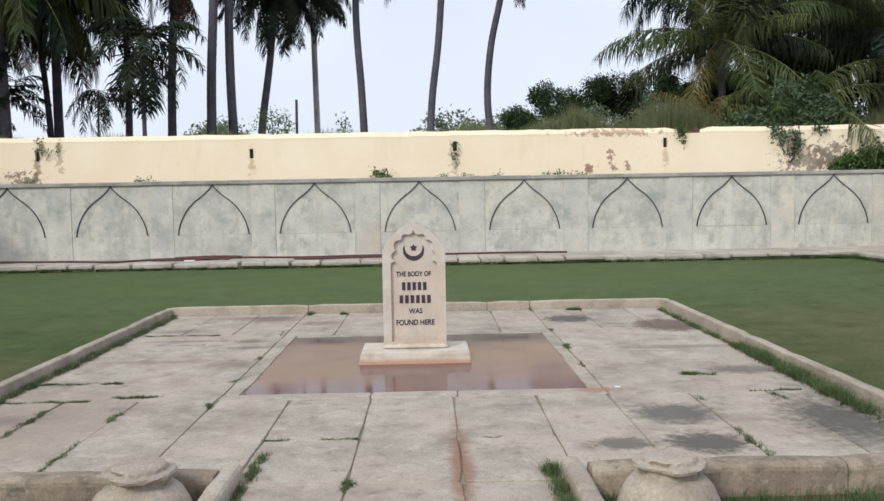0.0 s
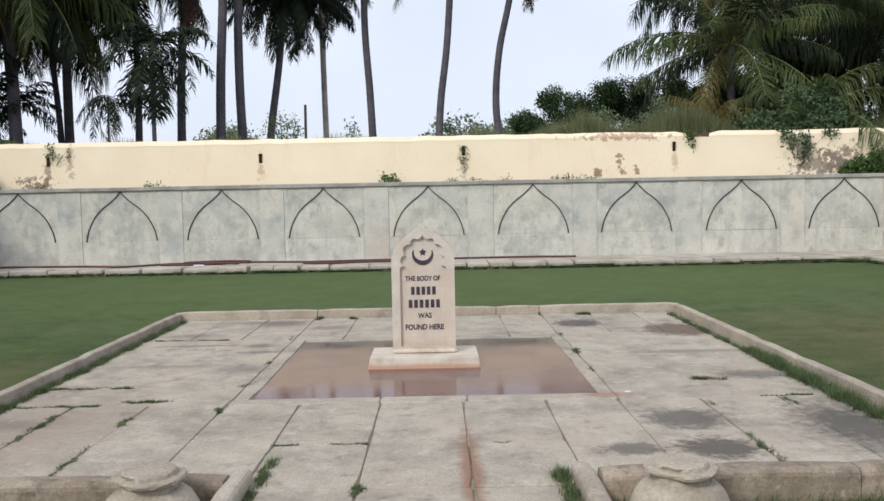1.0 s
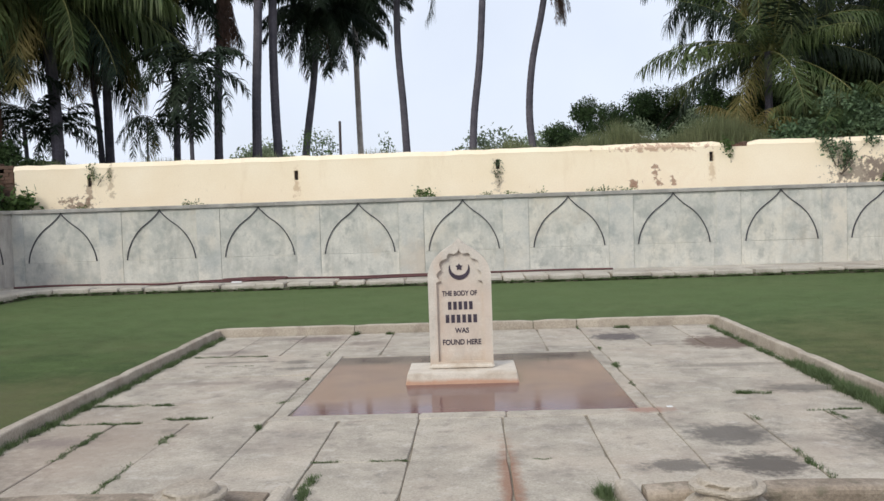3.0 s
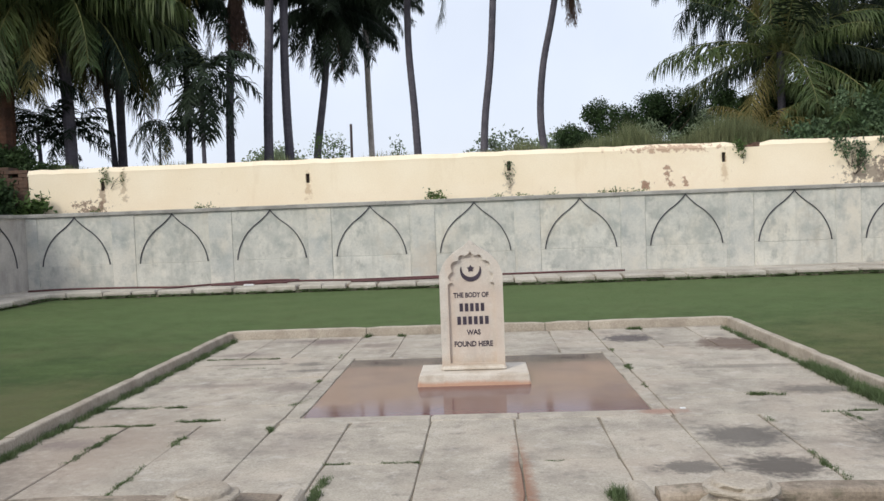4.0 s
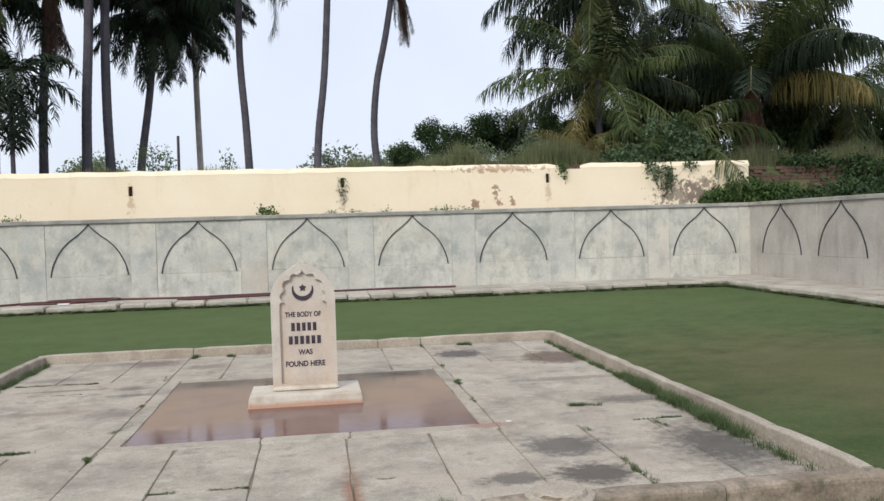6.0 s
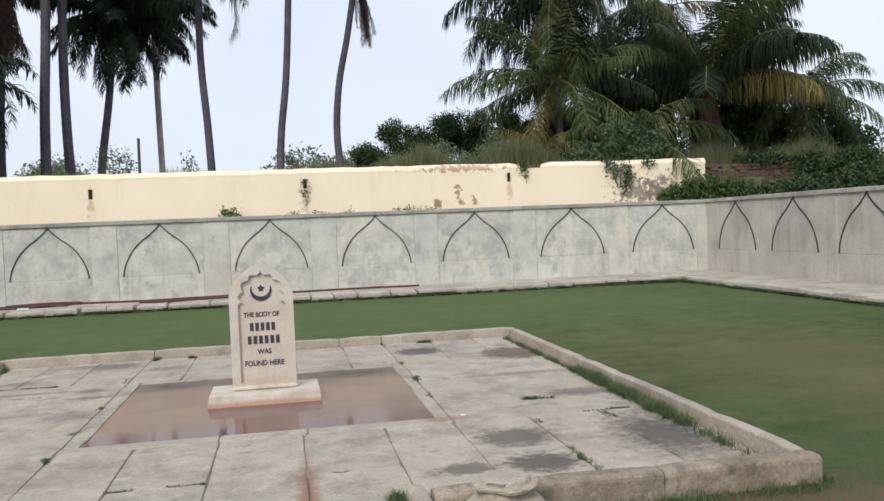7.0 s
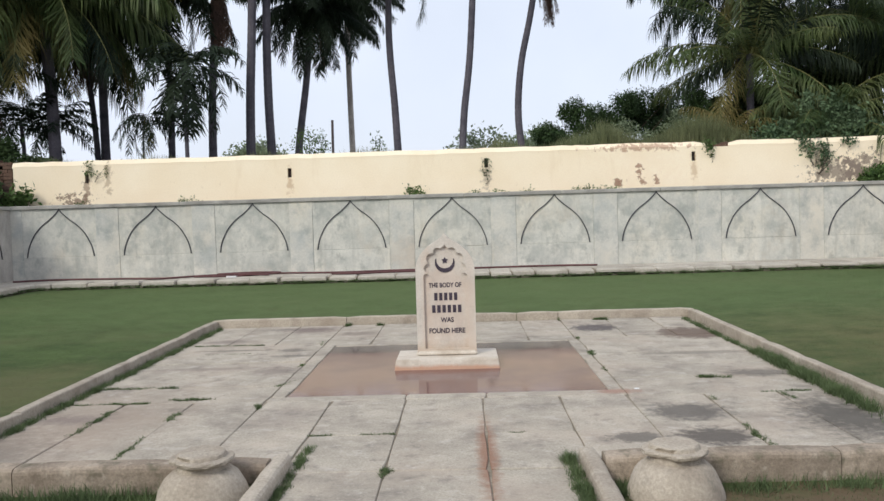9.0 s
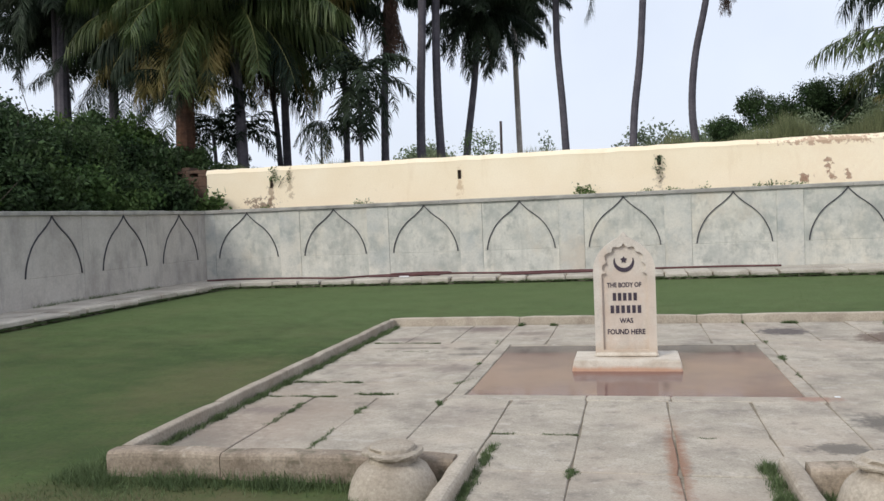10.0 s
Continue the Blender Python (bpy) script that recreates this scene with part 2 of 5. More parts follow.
blade_mat = surface("grass_blade", (0.080, 0.119, 0.032), (0.055, 0.088, 0.024), 0.8, 6, 0.9, 0, 0.1, island=0.12, thin=0.45, stains=[((0.112, 0.104, 0.046), 0.55, 0.47, 0.67, 0.5, 1), ((0.11, 0.104, 0.046), 1.5, 0.53, 0.70, 0.5, 1), ((0.038, 0.066, 0.018), 2.6, 0.52, 0.68, 0.5, 1)], spots=LAWN_SPOTS)
weed_mat = surface("weed_blade", (0.128, 0.172, 0.078), (0.090, 0.126, 0.056), 2.0, 9, 0.8, 0, 0.15, island=0.35, thin=0.3, spec=0.2)
dry_grass = surface("tall_dry_grass", (0.21, 0.225, 0.12), (0.15, 0.175, 0.085), 0.8, 6, 0.85, 0, 0.2, island=0.4, thin=0.3)
frond_mat = surface("palm_frond", (0.046, 0.078, 0.027), (0.104, 0.126, 0.048), 0.7, 5, 0.5, 0, 0.2, island=0.45, thin=0.25, spec=0.2)
# Palm frond with backlit and inner-crown shade put into its colour
frond_shaded = surface("shaded_palm_frond", (0.018, 0.030, 0.020), (0.032, 0.046, 0.026), 0.7, 5, 0.6, 0, 0.2, island=0.35, thin=0.12, spec=0.15)
frond_yellow = surface("yellowing_frond", (0.23, 0.180, 0.068), (0.13, 0.125, 0.044), 1.2, 6, 0.6, 0, 0.2, island=0.3, thin=0.3, spec=0.2)
frond_dead = surface("dead_brown_frond", (0.125, 0.075, 0.055), (0.08, 0.052, 0.042), 1.5, 6, 0.9, 0, 0.25, island=0.35, thin=0.1)
spine_mat = surface("yellow_frond_spine", (0.19, 0.18, 0.065), (0.13, 0.14, 0.05), 2, 20, 0.6, 0.1, 0.15)
bark = surface("ringed_palm_bark", (0.118, 0.108, 0.128), (0.076, 0.071, 0.088), 2.2, 22, 0.95, 0.6, 0.3)
bark_pale = surface("pale_palm_bark", (0.52, 0.47, 0.44), (0.32, 0.28, 0.26), 2.2, 22, 0.95, 0.6, 0.3)
bark_red = surface("fibrous_red_bark", (0.135, 0.066, 0.042), (0.07, 0.042, 0.032), 3, 22, 0.95, 0.6, 0.3)
leaf_dark = surface("dark_shrub_leaf", (0.026, 0.050, 0.022), (0.058, 0.094, 0.034), 0.9, 5, 0.6, 0, 0.2, island=0.55, thin=0.2, spec=0.2)
leaf_mid = surface("green_shrub_leaf", (0.058, 0.108, 0.034), (0.105, 0.160, 0.048), 0.9, 5, 0.6, 0, 0.2, island=0.45, thin=0.25, spec=0.2)
leaf_grey = surface("grey_green_creeper_leaf", (0.075, 0.130, 0.066), (0.130, 0.185, 0.100), 1.2, 5, 0.6, 0, 0.2, island=0.45, thin=0.25, spec=0.2)
# Green leaf paled so that its colour carries the haze of distance
leaf_hazed = surface("haze_lightened_leaf", (0.27, 0.32, 0.21), (0.20, 0.25, 0.15), 0.9, 5, 0.7, 0, 0.2, island=0.35, thin=0.35, spec=0.2)
twig_mat = surface("twig_bark", (0.09, 0.07, 0.05), (0.06, 0.05, 0.04), 3, 30, 0.95, 0.3, 0.2)
tablet_stone = surface("whitewashed_tablet_stone", (0.66, 0.61, 0.54), (0.54, 0.49, 0.43), 4.0, 70, 0.8, 0.3, 0.12, stains=[((0.40, 0.36, 0.32), 6.0, 0.54, 0.70, 0.6, 0.4), ((0.60, 0.46, 0.36), 9.0, 0.60, 0.72, 0.5, 0.5), ((0.28, 0.26, 0.24), 16.0, 0.62, 0.72, 0.5, 1)], spots=[
    ((0.0, 0.2, 0.14), (0.45, 0, 0.07), (0.46, 0.32, 0.22), 0.5, 0.5, 0), ((0.01, 0.24, 0.60), (0.20, 0, 0.42), (0.60, 0.47, 0.38), 0.45, 0.35, 0), ((0.24, 0.2, 0.55), (0.05, 0, 0.6), (0.60, 0.49, 0.40), 0.5, 0.6, 0), ((-0.17, 0.2, 0.75), (0.04, 0, 0.5), (0.60, 0.46, 0.36), 0.4, 0.6, 0)])
plinth_paint = surface("stained_plinth_stone", (0.66, 0.60, 0.52), (0.55, 0.48, 0.40), 5.0, 70, 0.8, 0.3, 0.12, stains=[((0.42, 0.34, 0.26), 7.0, 0.54, 0.70, 0.6, 1), ((0.30, 0.26, 0.22), 16.0, 0.62, 0.72, 0.5, 1)], spots=[
    ((0.0, 0.0, 0.0), (3.0, 3.0, 0.03), (0.48, 0.24, 0.14), 0.75, 0.5, 0)])
letter_paint = surface("dark_letter_paint", (0.045, 0.035, 0.05), (0.07, 0.055, 0.075), 14, 90, 0.7, 0.05, 0.3)
# The spot is a darker band across the far end of the square
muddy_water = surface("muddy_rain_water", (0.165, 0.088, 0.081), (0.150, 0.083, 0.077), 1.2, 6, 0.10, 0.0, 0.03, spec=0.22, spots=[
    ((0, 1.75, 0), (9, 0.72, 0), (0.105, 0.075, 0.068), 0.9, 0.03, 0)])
hose_mat = surface("maroon_hose", (0.12, 0.05, 0.05), (0.09, 0.04, 0.042), 3, 30, 0.6, 0.1, 0.2)
white_mat = surface("white_plastic", (0.75, 0.75, 0.75), (0.7, 0.7, 0.7), 5, 30, 0.5, 0.0, 0.05)
pole_mat = surface("rusty_pole", (0.08, 0.06, 0.06), (0.05, 0.04, 0.045), 4, 30, 0.8, 0.1, 0.2)
rubble_mat = surface("dirty_rubble_stone", (0.20, 0.165, 0.135), (0.10, 0.088, 0.07), 4.0, 45, 0.9, 0.5, 0.3, island=0.3)
plinth_mat = surface("plinth_stone", (0.50, 0.46, 0.40), (0.36, 0.32, 0.27), 2.0, 45, 0.88, 0.4, 0.25, piece=0.10)


# ---- helpers ----
def mesh_of(name, verts, faces, smooth=False):
    me = bpy.data.meshes.new(name)
    me.from_pydata([tuple(map(float, v)) for v in verts] if not isinstance(verts, np.ndarray) else verts.tolist(), [], faces if isinstance(faces, list) else faces.tolist())
    if smooth:
        me.polygons.foreach_set("use_smooth", [True] * len(me.polygons))
    me.update()
    return me


def link(name, me, material, parent=None, label="", at=None):
    ob = new(name, me)
    if material is not None and not me.materials:
        me.materials.append(material)
    if parent is not None:
        ob.parent = parent
    if at is not None:
        ob.matrix_basis = at
    if label:
        tagged(ob, label)
    return ob


def part(name, bm, material, parent, label=""):
    me = bpy.data.meshes.new(name)
    bm.normal_update()
    bm.to_mesh(me)
    bm.free()
    return link(name, me, material, parent, label)


def thing(name, at, label, category, group="", kind=""):
    ob = new(name)
    ob.empty_display_size = 0.1
    ob.matrix_basis = Matrix.Translation(at) if not isinstance(at, Matrix) else at
    return tagged(ob, label, category, group, kind)


def slab(x0, x1, y0, y1, z0, z1, c=0.01, wob=0.0, rng=random):
    """A block with chamfered top edges; wob jitters its corners."""
    j = lambda: rng.uniform(-wob, wob)
    q = [(x0, y0), (x1, y0), (x1, y1), (x0, y1)]
    q = [(x + j(), y + j()) for x, y in q]
    cx, cy = (x0 + x1) / 2, (y0 + y1) / 2
    ins = [(x + (c if x < cx else -c), y + (c if y < cy else -c)) for x, y in q]
    v = [(x, y, z0) for x, y in q] + [(x, y, z1 - c) for x, y in q] + [(x, y, z1 + j() * 0.3) for x, y in ins]
    f = [(3, 2, 1, 0), (8, 9, 10, 11)]
    for k in (0, 4):
        f += [(k + i, k + (i + 1) % 4, k + 4 + (i + 1) % 4, k + 4 + i) for i in range(4)]
    return v, f


def sweep(path, radii, sides=8, ring=0.0, phase=0.0):
    """A closed tube along a path, as vertices and faces."""
    P = np.array(path, float)
    n = len(P)
    T = np.gradient(P, axis=0)
    T /= np.linalg.norm(T, axis=1)[:, None]
    ref = np.where(np.abs(T[:, 2:3]) > 0.9, np.array([[1.0, 0, 0]]), np.array([[0, 0, 1.0]]))
    A = np.cross(T, ref)
    A /= np.linalg.norm(A, axis=1)[:, None]
    B = np.cross(T, A)
    R = np.broadcast_to(np.asarray(radii, float), (n,)) * (1 + ring * (np.arange(n) % 2))
    ang = np.linspace(0, 2 * np.pi, sides, endpoint=False) + phase
    V = (P[:, None] + R[:, None, None] * (A[:, None] * np.cos(ang)[None, :, None] + B[:, None] * np.sin(ang)[None, :, None])).reshape(-1, 3)
    F = []
    for i in range(n - 1):
        for k in range(sides):
            F.append((i * sides + k, i * sides + (k + 1) % sides, (i + 1) * sides + (k + 1) % sides, (i + 1) * sides + k))
    F += [tuple(range(sides))[::-1], tuple((n - 1) * sides + k for k in range(sides))]
    return V, F


def bend(points, n):
    """A smooth curve through a few points."""
    P = [Vector(p) for p in points]
    P = [2 * P[0] - P[1]] + P + [2 * P[-1] - P[-2]]
    out = []
    for i in range(n):
        s = i / (n - 1) * (len(P) - 3)
        k = min(int(s), len(P) - 4)
        u = s - k
        a, b, c, d = P[k:k + 4]
        out.append(0.5 * ((2 * b) + (c - a) * u + (2 * a - 5 * b + 4 * c - d) * u * u + (3 * b - a - 3 * c + d) * u ** 3))
    return out


def solid(bm, loops, y0, y1):
    """Extrudes flat outlines (x, z), the first the rim and the others holes, from y0 (front) to y1."""
    edges, start = [], len(bm.verts)
    for loop in loops:
        vs = [bm.verts.new((x, y0, z)) for x, z in loop]
        edges += [bm.edges.new((vs[i], vs[(i + 1) % len(vs)])) for i in range(len(vs))]
    made = bmesh.ops.triangle_fill(bm, use_beauty=True, use_dissolve=False, edges=edges)
    faces = [g for g in made["geom"] if isinstance(g, bmesh.types.BMFace)]
    ext = bmesh.ops.extrude_face_region(bm, geom=faces)
    bmesh.ops.translate(bm, verts=[g for g in ext["geom"] if isinstance(g, bmesh.types.BMVert)], vec=(0, y1 - y0, 0))
    bmesh.ops.recalc_face_normals(bm, faces=bm.faces)


def merge(chunks):
    """Joins (V, F) chunks into one pair."""
    V, F, base = [], [], 0
    for v, f in chunks:
        V.append(np.asarray(v, float))
        F += [tuple(i + base for i in q) for q in (f if isinstance(f, list) else f.tolist())]
        base += len(v)
    return np.concatenate(V), F


# ---- ground ----
WALL_Y, WEST, EAST, SOUTH = 11.65, -10.4, 10.5, -13.0


def lawn_z(x, y):
    d = max(abs(x) - 3.1, y - 3.3)
    u = min(max(d / 6.2, 0), 1)
    return -0.055 + 0.045 * u * u * (3 - 2 * u)


def ground_z(x, y):
    out_x, out_y = max(x - EAST - 0.15, WEST - 0.15 - x), y - WALL_Y - 0.15
    if y < SOUTH or (out_x <= 0 and out_y <= 0):
        return lawn_z(x, y)
    side = 1.70 + min(1.0, max(out_x - 3.5, 0) * 0.3) if out_x > 0 else 0
    rear = (2.78 if y > 12.55 else 1.70) if out_y > 0 else 0
    return max(side, rear)


def build_ground():
    xs = [-400, -150, -60, -30, -20, -16, -13, -11.5, -10.65, -10.5] + [i * 0.5 for i in range(-20, 21)] + [10.6, 10.75, 11.5, 13, 16, 20, 30, 60, 150, 400]
    ys = [-400, -150, -60, -30, -18, -13.1, -12.9] + [i * 0.5 for i in range(-25, 23)] + [11.75, 11.9, 12.45, 12.62, 13.5, 16, 20, 30, 60, 150, 400]
    V = [(x, y, ground_z(x, y)) for y in ys for x in xs]
    n = len(xs)
    F = [(j * n + i, j * n + i + 1, (j + 1) * n + i + 1, (j + 1) * n + i) for j in range(len(ys) - 1) for i in range(n - 1)]
    me = mesh_of("ground", V, F)
    ob = link("ground", me, lawn_mat)
    me.materials.append(bank_mat)
    for p in me.polygons:
        c = p.center
        if c.y > WALL_Y + 0.1 or c.x > EAST + 0.1 or c.x < WEST - 0.1:
            p.material_index = 1
    tagged(ob, "short green mown lawn with dry patches and a grassy bank", "ground", kind="structure")


build_ground()

# ---- pavement of stone slabs with a shallow pool ----
pavement_base, pf = slab(-3.05, 3.08, -3.06, 3.26, -0.3, -0.009, 0.004)
path_base, _ = slab(-0.86, 0.86, -12.0, -3.065, -0.3, -0.009, 0.004)
V, F = merge([(pavement_base, pf), (path_base, pf)])
pavement = tagged(link("pavement", mesh_of("pavement", V, F), joint_dirt), "square terrace of worn grey granite slabs with weedy joints", "pavement", kind="structure")

rng = random.Random(5)
PX = [-3.02, -2.53, -1.98, -1.405, -0.875, -0.29, 0.305, 0.895, 1.415, 2.0, 2.56, 3.05]  # joints along y


def lay(x0, x1, y0, y1, gap=0.0026):
    """One slab with worn, slightly wavering edges and knocked-off corners."""
    dz, q = rng.uniform(-0.002, 0.004), []
    corners = [(x0 + gap, y0 + gap), (x1 - gap, y0 + gap), (x1 - gap, y1 - gap), (x0 + gap, y1 - gap)]
    cx, cy = (x0 + x1) / 2, (y0 + y1) / 2
    for (ax, ay), (bx, by) in zip(corners, corners[1:] + corners[:1]):
        nx, ny = (by - ay), (ax - bx)
        l = math.hypot(nx, ny)
        for k in range(4):
            u = k / 4 + (rng.uniform(-0.08, 0.08) if k else 0)
            d = rng.uniform(0.003, 0.010) if k == 0 else rng.uniform(-0.002, 0.0035)
            x, y = ax + (bx - ax) * u - nx / l * d, ay + (by - ay) * u - ny / l * d
            q.append((x + (math.copysign(d, cx - x) if k == 0 else 0), y))
    ins = [(x + math.copysign(0.005, cx - x), y + math.copysign(0.005, cy - y)) for x, y in q]
    v = [(x, y, -0.06) for x, y in q] + [(x, y, dz - 0.005) for x, y in q] + [(x, y, dz) for x, y in ins]
    n = len(q)
    f = [tuple(range(2 * n, 3 * n))] + [(k + i, k + (i + 1) % n, k + n + (i + 1) % n, k + n + i) for k in (0, n) for i in range(n)]
    link("paving_slab", mesh_of("paving_slab", v, f), stone_slab, pavement)


for i in range(11):  # rows nearest the entrance
    x0, x1 = PX[i], PX[i + 1]
    cuts = [-3.03, -2.25, -1.215] if 4 <= i <= 6 else ([-3.03, -1.165] if i < 4 else [-3.03, -1.255])
    if i in (3, 7):
        cuts = [-3.03, -1.215]
    for a, b in zip(cuts, cuts[1:]):
        lay(x0, x1, a, b)
for i in range(11):  # rows at the far end
    lay(PX[i], PX[i + 1], 1.72 if i < 3 or i > 7 else 1.58, 3.235)
ROWS_SIDE = [-1.165, -0.575, 0.0, 0.58, 1.13, 1.72]
for a, b in zip(ROWS_SIDE, ROWS_SIDE[1:]):  # cross-laid slabs on both sides of the pool
    lay(PX[0], -1.405, a, b, 0.0026)
    lay(1.435, PX[-1], -1.255 if a == ROWS_SIDE[0] else a, b, 0.0025)
for x0, x1, y0, y1 in [(-1.405, -0.3, -1.215, -1.04), (-0.3, 0.34, -1.215, -1.04), (0.34, 1.435, -1.215, -1.04),
                       (-1.405, -1.262, -1.04, 0.4), (-1.405, -1.262, 0.4, 1.58), (1.312, 1.435, -1.04, 0.35), (1.312, 1.435, 0.35, 1.58), (-1.262, 1.312, 1.488, 1.58)]:
    lay(x0, x1, y0, y1, 0.003)
for k, (a, b) in enumerate(zip([-3.93, -4.85, -5.9, -6.8, -7.8, -8.8, -9.9, -11.0], [-3.03, -3.93, -4.85, -5.9, -6.8, -7.8, -8.8, -9.9])):
    for x0, x1 in [(-0.80, -0.29), (-0.29, 0.305), (0.305, 0.80)]:
        lay(x0, x1, a, b)

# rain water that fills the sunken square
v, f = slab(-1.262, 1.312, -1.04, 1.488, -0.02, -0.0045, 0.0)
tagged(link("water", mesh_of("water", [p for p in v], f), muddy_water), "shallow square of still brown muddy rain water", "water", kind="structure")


# kerbs with rounded tops
def kerb(parent, axis, fixed, lo, hi, width, top, bottom, rng, soft=0.026, material=None):
    """A kerb stone along x or y, rounded on top; fixed: its middle line."""
    n, prof = 4, []
    w = width / 2
    for sx, a0 in ((-1, 180), (1, 90)):
        for i in range(n):
            a = radians(a0 - 90 * i / (n - 1))
            prof.append((sx * (w - soft) + soft * math.cos(a), top - soft + soft * math.sin(a)))
    prof = [(-w, bottom)] + prof + [(w, bottom)]
    top += rng.uniform(-0.008, 0.006)
    fixed += rng.uniform(-0.006, 0.006)
    steps = max(3, int((hi - lo) / 0.16))
    V = []
    for s in range(steps + 1):
        t = lo + (hi - lo) * s / steps
        end = 0.010 if s in (0, steps) else 0.0
        dx, dz = rng.uniform(-0.0025, 0.0025), rng.uniform(-0.003, 0.0025)
        for p, z in prof:
            off, zz = fixed + p * (1 - end * 6) + dx, z + (dz - end if z > bottom else 0)
            V.append((t, off, zz) if axis == "x" else (off, t, zz))
    m = len(prof)
    F = []
    for s in range(steps):
        F += [(s * m + i, s * m + (i + 1) % m, (s + 1) * m + (i + 1) % m, (s + 1) * m + i) for i in range(m)]
    F += [tuple(range(m)), tuple(steps * m + i for i in range(m))[::-1]]
    me = mesh_of("kerb_stone", V, F)
    bm = bmesh.new()
    bm.from_mesh(me)
    bmesh.ops.recalc_face_normals(bm, faces=bm.faces)
    bm.to_mesh(me)
    bm.free()
    link("kerb_stone", me, material or kerb_stone_mat, parent)


kerbs = thing("kerb", (0, 0, 0), "worn rounded granite kerb round the terrace", "kerb", kind="structure")
for cuts, fixed, axis, top in [([-3.165, -1.38, -0.3, 0.86, 1.40, 3.172], 3.295, "x", 0.108), ([-3.00, -1.75, 0.35, 1.9, 3.245], -3.100, "y", 0.100), ([-3.00, -2.0, -0.35, 0.55, 3.245], 3.128, "y", 0.104)]:
    for a, b in zip(cuts, cuts[1:]):
        kerb(kerbs, axis, fixed - (0.008 * (a + b) / 2 if fixed < 0 else 0), a + 0.004, b - 0.004, 0.088, top, -0.25, rng, 0.015)
for cuts in ([-3.11, -2.35, -1.42, -0.93], [0.93, 1.43, 2.2, 3.16]):
    for a, b in zip(cuts, cuts[1:]):
        kerb(kerbs, "x", -3.10, a + 0.003, b - 0.003, 0.16, 0.108, -0.25, rng, 0.036, kerb_mossy)
for x in (-0.892, 0.868):
    for a, b in [(-4.3, -2.90), (-5.9, -4.31), (-7.6, -5.91), (-9.4, -7.61), (-11.2, -9.41)]:
        kerb(kerbs, "y", x, a, b, 0.105, 0.09, -0.25, rng, 0.035)


# ---- enclosing walls ----
def arch_curve(half, foot, tip):
    """Half of a pointed ogee arch, from the tip down to the foot, as (x, z)."""
    c = [(0, 1.0), (0.07, 0.93), (0.28, 0.79), (0.52, 0.66), (0.74, 0.49), (0.90, 0.28), (0.97, 0.13), (1.0, 0.0)]
    pts = bend([(u, 0, v) for u, v in c], 26)
    return [(p.x * half, foot + p.z * (tip - foot)) for p in pts]


def arch_mesh(half=0.79, foot=0.66, tip=1.775, width=0.022, proud=0.018):
    """The dark moulding of one blind arch, seen along +y."""
    right = arch_curve(half, foot, tip)
    line = [(-x, z) for x, z in right[::-1]] + right[1:]
    V, n = [], len(line)
    for i, (x, z) in enumerate(line):
        ax, az = line[max(i - 1, 0)]
        bx, bz = line[min(i + 1, n - 1)]
        l = math.hypot(bx - ax, bz - az)
        nx, nz = -(bz - az) / l * width / 2, (bx - ax) / l * width / 2
        V += [(x + nx, 0.02, z + nz), (x + nx, -proud, z + nz), (x - nx, -proud, z - nz), (x - nx, 0.02, z - nz)]
    F = [(i * 4 + k, i * 4 + (k + 1) % 4, i * 4 + 4 + (k + 1) % 4, i * 4 + 4 + k) for i in range(n - 1) for k in range(4)]
    F += [(3, 2, 1, 0), (n * 4 - 4, n * 4 - 3, n * 4 - 2, n * 4 - 1)]
    return mesh_of("arch_moulding", V, F)


ARCH = arch_mesh()


def block_mesh(name, x0, x1, y0, y1, z0, z1, c=0.006):
    """A block whose front (-y) edges are chamfered."""
    v, f = slab(x0, x1, z0, z1, -y1, -y0, c)
    return mesh_of(name, [(x, -z, y) for x, y, z in v], [tuple(q) for q in f])


def bay_wall(name, m, length, tips, pitch, label, material, panel_material, rng, patched=()):
    """A rendered wall along local x, its face in local y = 0 looking to -y, with blind arches."""
    v, f = slab(0, length, 0.0, 0.28, -0.4, 1.79, 0.004)
    wall = tagged(link(name, mesh_of(name, v, f), material, at=m), label, "wall", kind="structure")
    pil = block_mesh("pilaster", -0.27, 0.27, -0.016, 0.05, 0.02, 1.785)
    low = block_mesh("dado_panel", -0.885, 0.885, -0.010, 0.05, 0.02, 0.645)
    high = block_mesh("arch_panel", -0.885, 0.885, -0.006, 0.05, 0.652, 1.785)
    strip = block_mesh("panel_patch", -0.70, 0.70, -0.010, 0.05, 0.655, 1.262, 0.002)
    for k, x in enumerate(tips):
        link("dado_panel", low, panel_material, wall, at=Matrix.Translation((x, 0, 0)))
        link("arch_panel", high, panel_material, wall, at=Matrix.Translation((x, 0, 0)))
        if k in patched:
            link("panel_patch", strip, panel_material, wall, at=Matrix.Translation((x, 0, 0)))
        link("arch_moulding", ARCH, groove_paint, wall, at=Matrix.Translation((x, -0.006, 0)))
        link("pilaster", pil, material, wall, at=Matrix.Translation((x - pitch / 2, 0, 0)))
    link("pilaster", pil, material, wall, at=Matrix.Translation((tips[-1] + pitch / 2, 0, 0)))
    x = 0.0
    while x < length - 0.05:
        e = min(x + rng.uniform(1.6, 2.4), length)
        v, f = slab(x + 0.004, e - 0.004, -0.055, 0.34, 1.79, 1.868 + rng.uniform(-0.006, 0.006), 0.012, 0.003, rng)
        link("coping_stone", mesh_of("coping_stone", v, f), coping_mat, wall)
        x = e
    return wall


